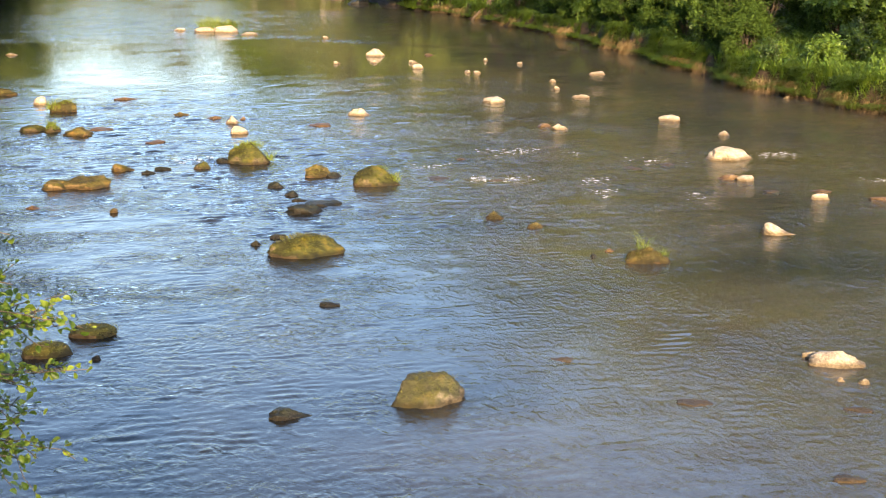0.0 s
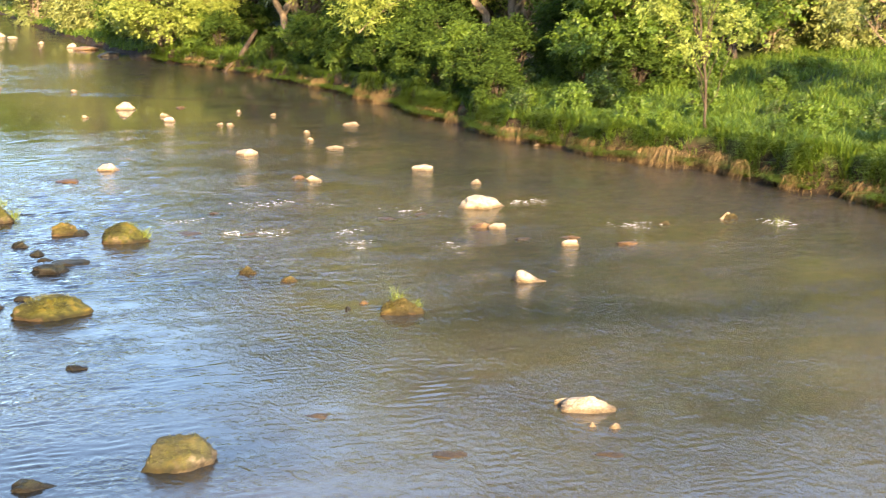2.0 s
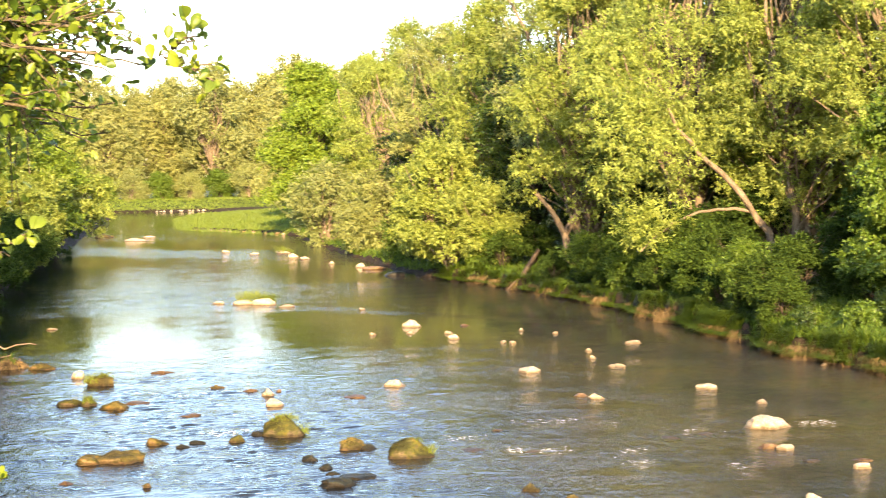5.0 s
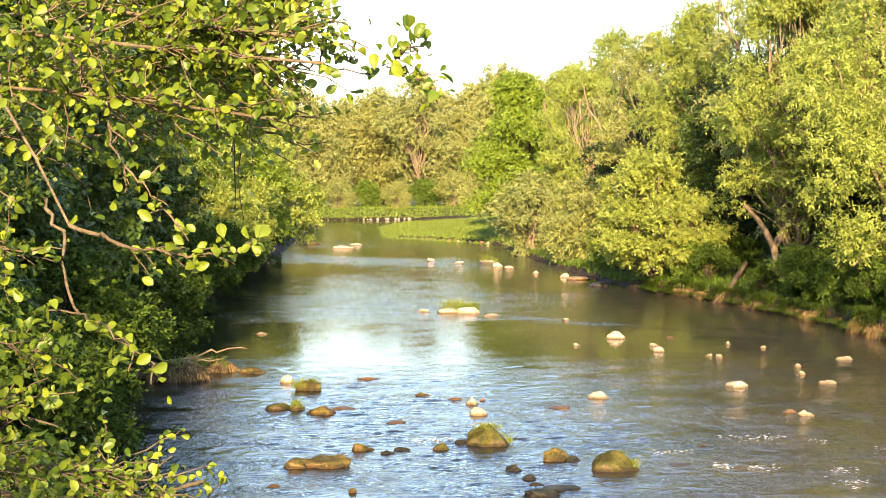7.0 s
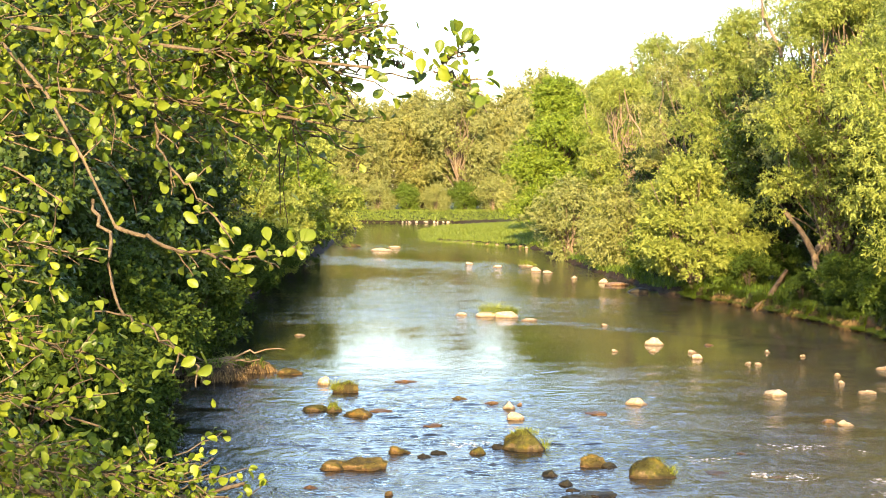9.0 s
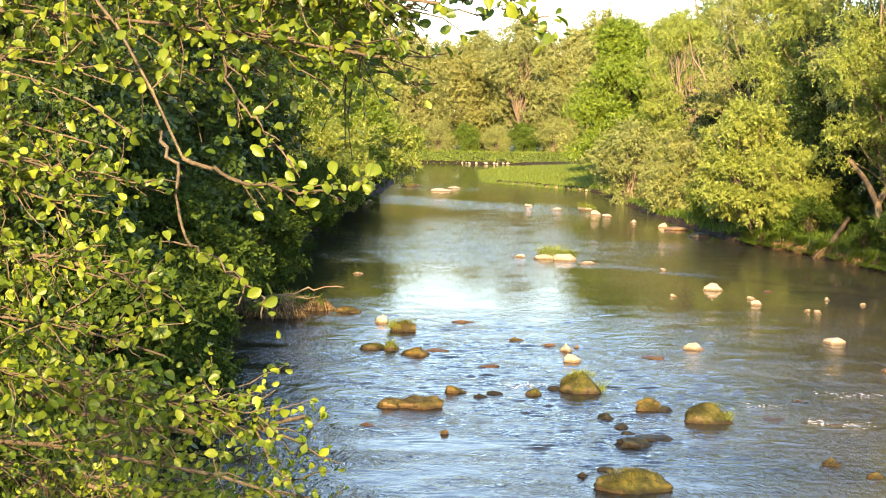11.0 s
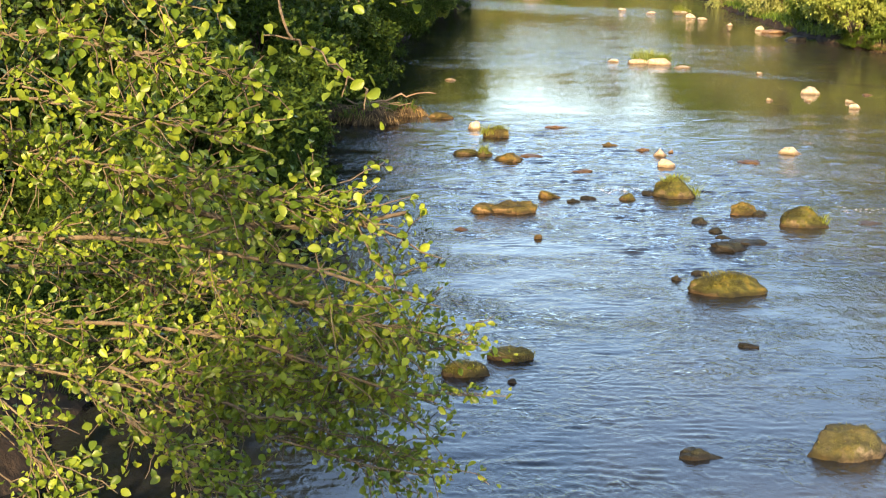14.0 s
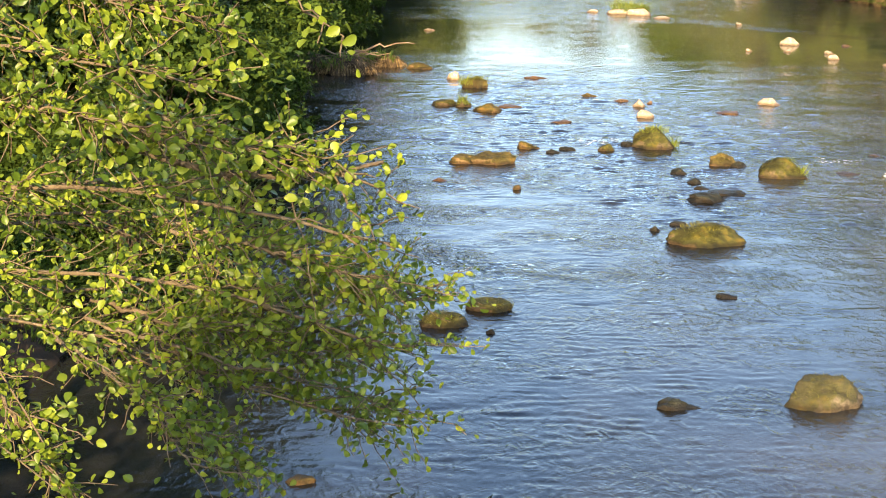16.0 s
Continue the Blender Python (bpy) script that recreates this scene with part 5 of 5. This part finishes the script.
YOUNG = "clump of bright green grass growing between river stones"
grass_clump(2.74, 79.85, 0.42, 0.9, 0.62, 700, YOUNG)
grass_clump(3.24, 79.61, 0.35, 0.55, 0.6, 350, YOUNG)
grass_clump(4.89, 34.15, 0.2, 0.12, 0.30, 90, YOUNG)
grass_clump(4.52, 34.26, 0.4, 0.25, 0.14, 160, YOUNG)
grass_clump(2.44, 38.02, 0.1, 0.10, 0.42, 60, YOUNG)
grass_clump(1.94, 37.92, 0.46, 0.35, 0.18, 300, YOUNG)
grass_clump(7.92, 25.63, 0.28, 0.12, 0.34, 30, "young green weed sprouting from a mossy stone")
grass_clump(8.24, 25.58, 0.16, 0.10, 0.18, 60, YOUNG)
grass_clump(-3.00, 44.29, 0.25, 0.16, 0.32, 120, YOUNG)
grass_clump(-3.19, 48.88, 0.25, 0.25, 0.40, 180, YOUNG)
grass_clump(-2.77, 48.81, 0.35, 0.25, 0.2, 120, YOUNG)
grass_clump(2.31, 27.47, 0.31, 0.42, 0.09, 420, "short olive grass on top of a mossy boulder", MOSSGRASS)
grass_clump(7.22, 135.20, 0.4, 0.8, 0.7, 220, YOUNG)
grass_clump(18.67, 31.38, 0.0, 0.2, 0.4, 24, "sparse reed blades standing in the shallows")
grass_clump(-7.37, 56.13, 0.2, 0.5, 0.6, 220, YOUNG)

foam_mat, nt, b = mat("foam", 0.7, 0.3)
fn = noise_node(nt, 20, 4)
nt.links.new(ramp(nt, fn.outputs[0], (0.3, (0.35, 0.36, 0.37)), (0.7, (0.6, 0.61, 0.61))), b.inputs["Base Color"])
frng2 = np.random.default_rng(31)
pieces = []
bm = bmesh.new()
bmesh.ops.create_icosphere(bm, subdivisions=1, radius=1)
BV, BF = np.array([v_.co[:] for v_ in bm.verts]), np.array([[q.index for q in p_.verts] for p_ in bm.faces])
bm.free()
for x, y, w, n in ((6.8, 34.4, 0.35, 30), (7.6, 34.1, 0.4, 26), (9.7, 37.6, 0.35, 18), (14.5, 36.3, 0.6, 40), (9.0, 32.2, 0.35, 30), (8.5, 38.2, 0.7, 40),
                   (15.5, 32.3, 0.5, 40), (18.7, 31.5, 0.35, 36), (9.3, 33.6, 0.4, 24), (11.3, 36.0, 0.5, 24), (5.9, 36.3, 0.5, 24), (10.8, 31.4, 0.3, 16), (0.6, 38.5, 0.5, 24)):
    a = frng2.normal(0, 1, (int(n * 1.5), 2)) * [w * 0.5, 0.24]
    for dx, dy in a:
        q = 0.003 + 0.011 * frng2.uniform(0, 1) ** 2
        pieces.append((BV * [q * 4.0, q * 1.5, q * 0.35] + [x + dx, y + dy + 0.25 * dx * dx, 0.02 + float(wave_z(np.array(x + dx), np.array(y + dy)))], BF))
v, f = joined(pieces)
tagged(new("foam", mesh_from("foam", v, f, foam_mat, True)), "white flecks of foam in the riffles", "foam", kind="stuff")


def driftwood(x, y, z, sticks, seed, label):
    rng = np.random.default_rng(seed)
    root = tagged(new("driftwood"), label, "driftwood")
    root.location = (x, y, z)
    for (ax0, ay0, az0), (bx, by, bz), r in sticks:
        p = bend(rng, (ax0, ay0, az0), (bx, by, bz), 0.05, 0.03, 8)
        v, f = tube(p, np.linspace(r, r * 0.25, 8), 7)
        link("branch", mesh_from("branch", v, f, DRIFT, True), root)
    return root


def debris_mound(x, y, w, d, h, seed, label):
    """A low hummock of soil with straw and roots hanging down its sides and grass on top."""
    rng = np.random.default_rng(seed)
    bm = bmesh.new()
    bmesh.ops.create_icosphere(bm, subdivisions=4, radius=1.0)
    off = Vector((seed * 1.7, seed * 0.9, 3.1))
    for v_ in bm.verts:
        p = v_.co * (1 + 0.30 * noise.noise(v_.co * 1.8 + off) + 0.18 * noise.noise(v_.co * 5.0 + off))
        v_.co = (p.x * w / 2, p.y * d / 2, p.z * h)
    me = bpy.data.meshes.new("soil")
    bm.to_mesh(me)
    bm.free()
    me.polygons.foreach_set("use_smooth", np.ones(len(me.polygons), bool))
    me.materials.append(SOIL)
    root = tagged(new("debris_mound"), label, "driftwood")
    root.location = (x, y, -0.02)
    link("soil", me, root)
    co = np.array([v_.co[:] for v_ in me.vertices])
    up = co[co[:, 2] > 0.25 * h]
    for name, n, down, material in (("straw", int(700 * w), True, STRAW), ("grass", int(260 * w), False, GRASS)):
        p = up[rng.integers(0, len(up), n)] + rng.normal(0, 0.02, (n, 3))
        if not down:
            p = p[p[:, 0] + 0.3 * np.sin(p[:, 1] * 9) < 0.1 * w]
            n = len(p)
        out = p * [1, 1, 0] / (np.linalg.norm(p[:, :2], axis=1)[:, None] + 1e-6) + rng.normal(0, 0.45, (n, 3)) * [1, 1, 0]
        a = rng.uniform(0, 2 * np.pi, n)
        sd = np.stack([np.cos(a), np.sin(a), 0 * a], -1)
        L = rng.uniform(0.12, 0.42, n)
        v = []
        for f, ww in ((0, 0.8), (0.5, 1.0), (1.0, 0.15)):
            rise = L * ((0.5 * f - 1.3 * f * f) if down else (1.1 * f - 0.4 * f * f))
            c = p + out * (L * f * (0.55 if down else 0.35))[:, None] + np.array([0, 0, 1.0]) * rise[:, None]
            v += [c - sd * 0.011 * ww, c + sd * 0.011 * ww]
        i = np.arange(n)[:, None] * 6
        tagged(link(name, mesh_from(name, np.stack(v, 1).reshape(-1, 3), np.concatenate([i + [0, 1, 3, 2], i + [2, 3, 5, 4]]), material), root), kind="stuff")
    return root


debris_mound(-7.3, 52.0, 1.7, 1.3, 0.55, 3, "flood debris mound of soil, straw and roots at the bank")
debris_mound(-6.35, 54.4, 1.1, 0.9, 0.42, 5, "small grassy hummock with pale hanging roots")
debris_mound(-8.9, 53.4, 2.2, 1.6, 0.5, 9, "low grassy mound of soil jutting from the bank")
drng = np.random.default_rng(8)
pile = [((drng.uniform(-0.9, 0.5), drng.uniform(-0.3, 0.3), 0.35), (drng.uniform(-1.1, 1.3), drng.uniform(-0.5, 0.1), drng.uniform(-0.05, 0.6)), drng.uniform(0.012, 0.035)) for _ in range(22)]
pile += [((-0.2, 0.4, 0.45), (2.0, 0.6, 0.80), 0.045), ((-2.0, 0.3, 0.35), (1.2, 0.4, 0.5), 0.05)]
driftwood(-7.2, 52.4, 0.1, pile, 4, "tangled pale driftwood stranded on the shaded bank")
driftwood(17.95, 32.5, -0.02, [((-0.2, 0, 0), (0.2, 0.05, 0.0), 0.04), ((-0.2, 0, 0), (-0.02, 0, 0.16), 0.035), ((-0.04, 0, 0.15), (0.2, 0, 0.0), 0.035)], 5, "short bent driftwood stump in the shallows")

LEAN = "leaning willow with a bare grey trunk over the bank"
leaner = tagged(new("leaning_tree"), LEAN, "tree", "trees along the river")
leaner.location = (25.6, 66.8, drop_at(25.6, 66.8))
LO = np.array(leaner.location)
lrng = np.random.default_rng(3)
for name, pl, r in (("trunk", [(25.68, 66.80, 1.02), (24.20, 67.07, 4.05), (22.92, 66.89, 5.62), (21.26, 66.70, 6.90), (19.88, 66.52, 9.11)], 0.21),
                    ("limb", [(23.93, 67.07, 4.33), (23.01, 67.26, 4.51), (20.52, 66.70, 4.24), (18.59, 66.06, 2.76)], 0.085)):
    q = spline(pl, 16) + np.vstack([[0, 0, 0], lrng.normal(0, 0.05, (14, 3)), [0, 0, 0]])
    v, f = tube(q - LO, np.linspace(r, r * 0.3, 16), 9)
    link(name, mesh_from(name, v, f, BARK, True), leaner)
v, f = leaf_cloud(lrng, np.array([(19.79, 66.43, 9.20), (20.80, 66.61, 8.01), (18.96, 66.06, 10.40), (20.25, 66.80, 11.04), (18.78, 66.06, 3.59), (19.60, 66.34, 4.51), (18.32, 65.88, 4.33)]
                                + [(17.3, 66.0, 8.0), (18.2, 66.0, 6.8), (17.8, 66.2, 11.6), (19.2, 66.5, 12.5), (20.7, 66.8, 6.9), (19.0, 66.2, 7.7), (16.7, 66.0, 9.9), (18.2, 66.2, 9.2), (17.2, 66.0, 6.0)]) - LO,
                  np.array([[1.6, 1.5, 1.2]] * 4 + [[0.9, 0.8, 0.7]] * 3 + [[1.25, 1.2, 0.85]] * 9), 900, 0.2, 0.06, 0.6)
link("crown", mesh_from("crown", v, f, WILLOW), leaner, "loose crown of small leaves")
bent = tagged(new("leaning_tree"), "old willow leaning from exposed roots over the water", "tree", "trees along the river")
bent.location = (16.9, 84.4, 0.1)
BO = np.array(bent.location)
for name, pl, r in (("trunk", [(16.8, 84.4, 0.0), (17.5, 84.7, 1.1), (18.2, 84.9, 2.1)], 0.2), ("root", [(17.1, 84.5, 0.6), (16.6, 84.2, 0.35), (16.2, 84.0, -0.1)], 0.1),
                    ("root", [(17.1, 84.5, 0.6), (17.3, 83.9, 0.3), (17.2, 83.5, -0.1)], 0.1)):
    q = spline(pl, 10)
    v, f = tube(q - BO, np.linspace(r, r * 0.5, 10), 8)
    link(name, mesh_from(name, v, f, DARKBARK, True), bent)
fork = tagged(new("leaning_tree"), "pale forked willow trunk rising from the bank", "tree", "trees along the river")
fork.location = (20.5, 86.8, drop_at(20.5, 86.8))
FO = np.array(fork.location)
for name, pl, r in (("trunk", [(20.6, 86.8, 0.3), (20.3, 86.9, 1.8), (20.1, 87.0, 3.0)], 0.34), ("limb", [(20.15, 87.0, 2.8), (19.3, 86.6, 4.2), (18.4, 86.3, 5.1)], 0.2),
                    ("limb", [(20.1, 87.0, 2.8), (21.0, 87.4, 3.9), (21.8, 87.8, 5.4), (22.3, 88.0, 8.0)], 0.22)):
    q = spline(pl, 10)
    v, f = tube(q - FO, np.linspace(r, r * 0.5, 10), 8)
    link(name, mesh_from(name, v, f, BARK, True), fork)
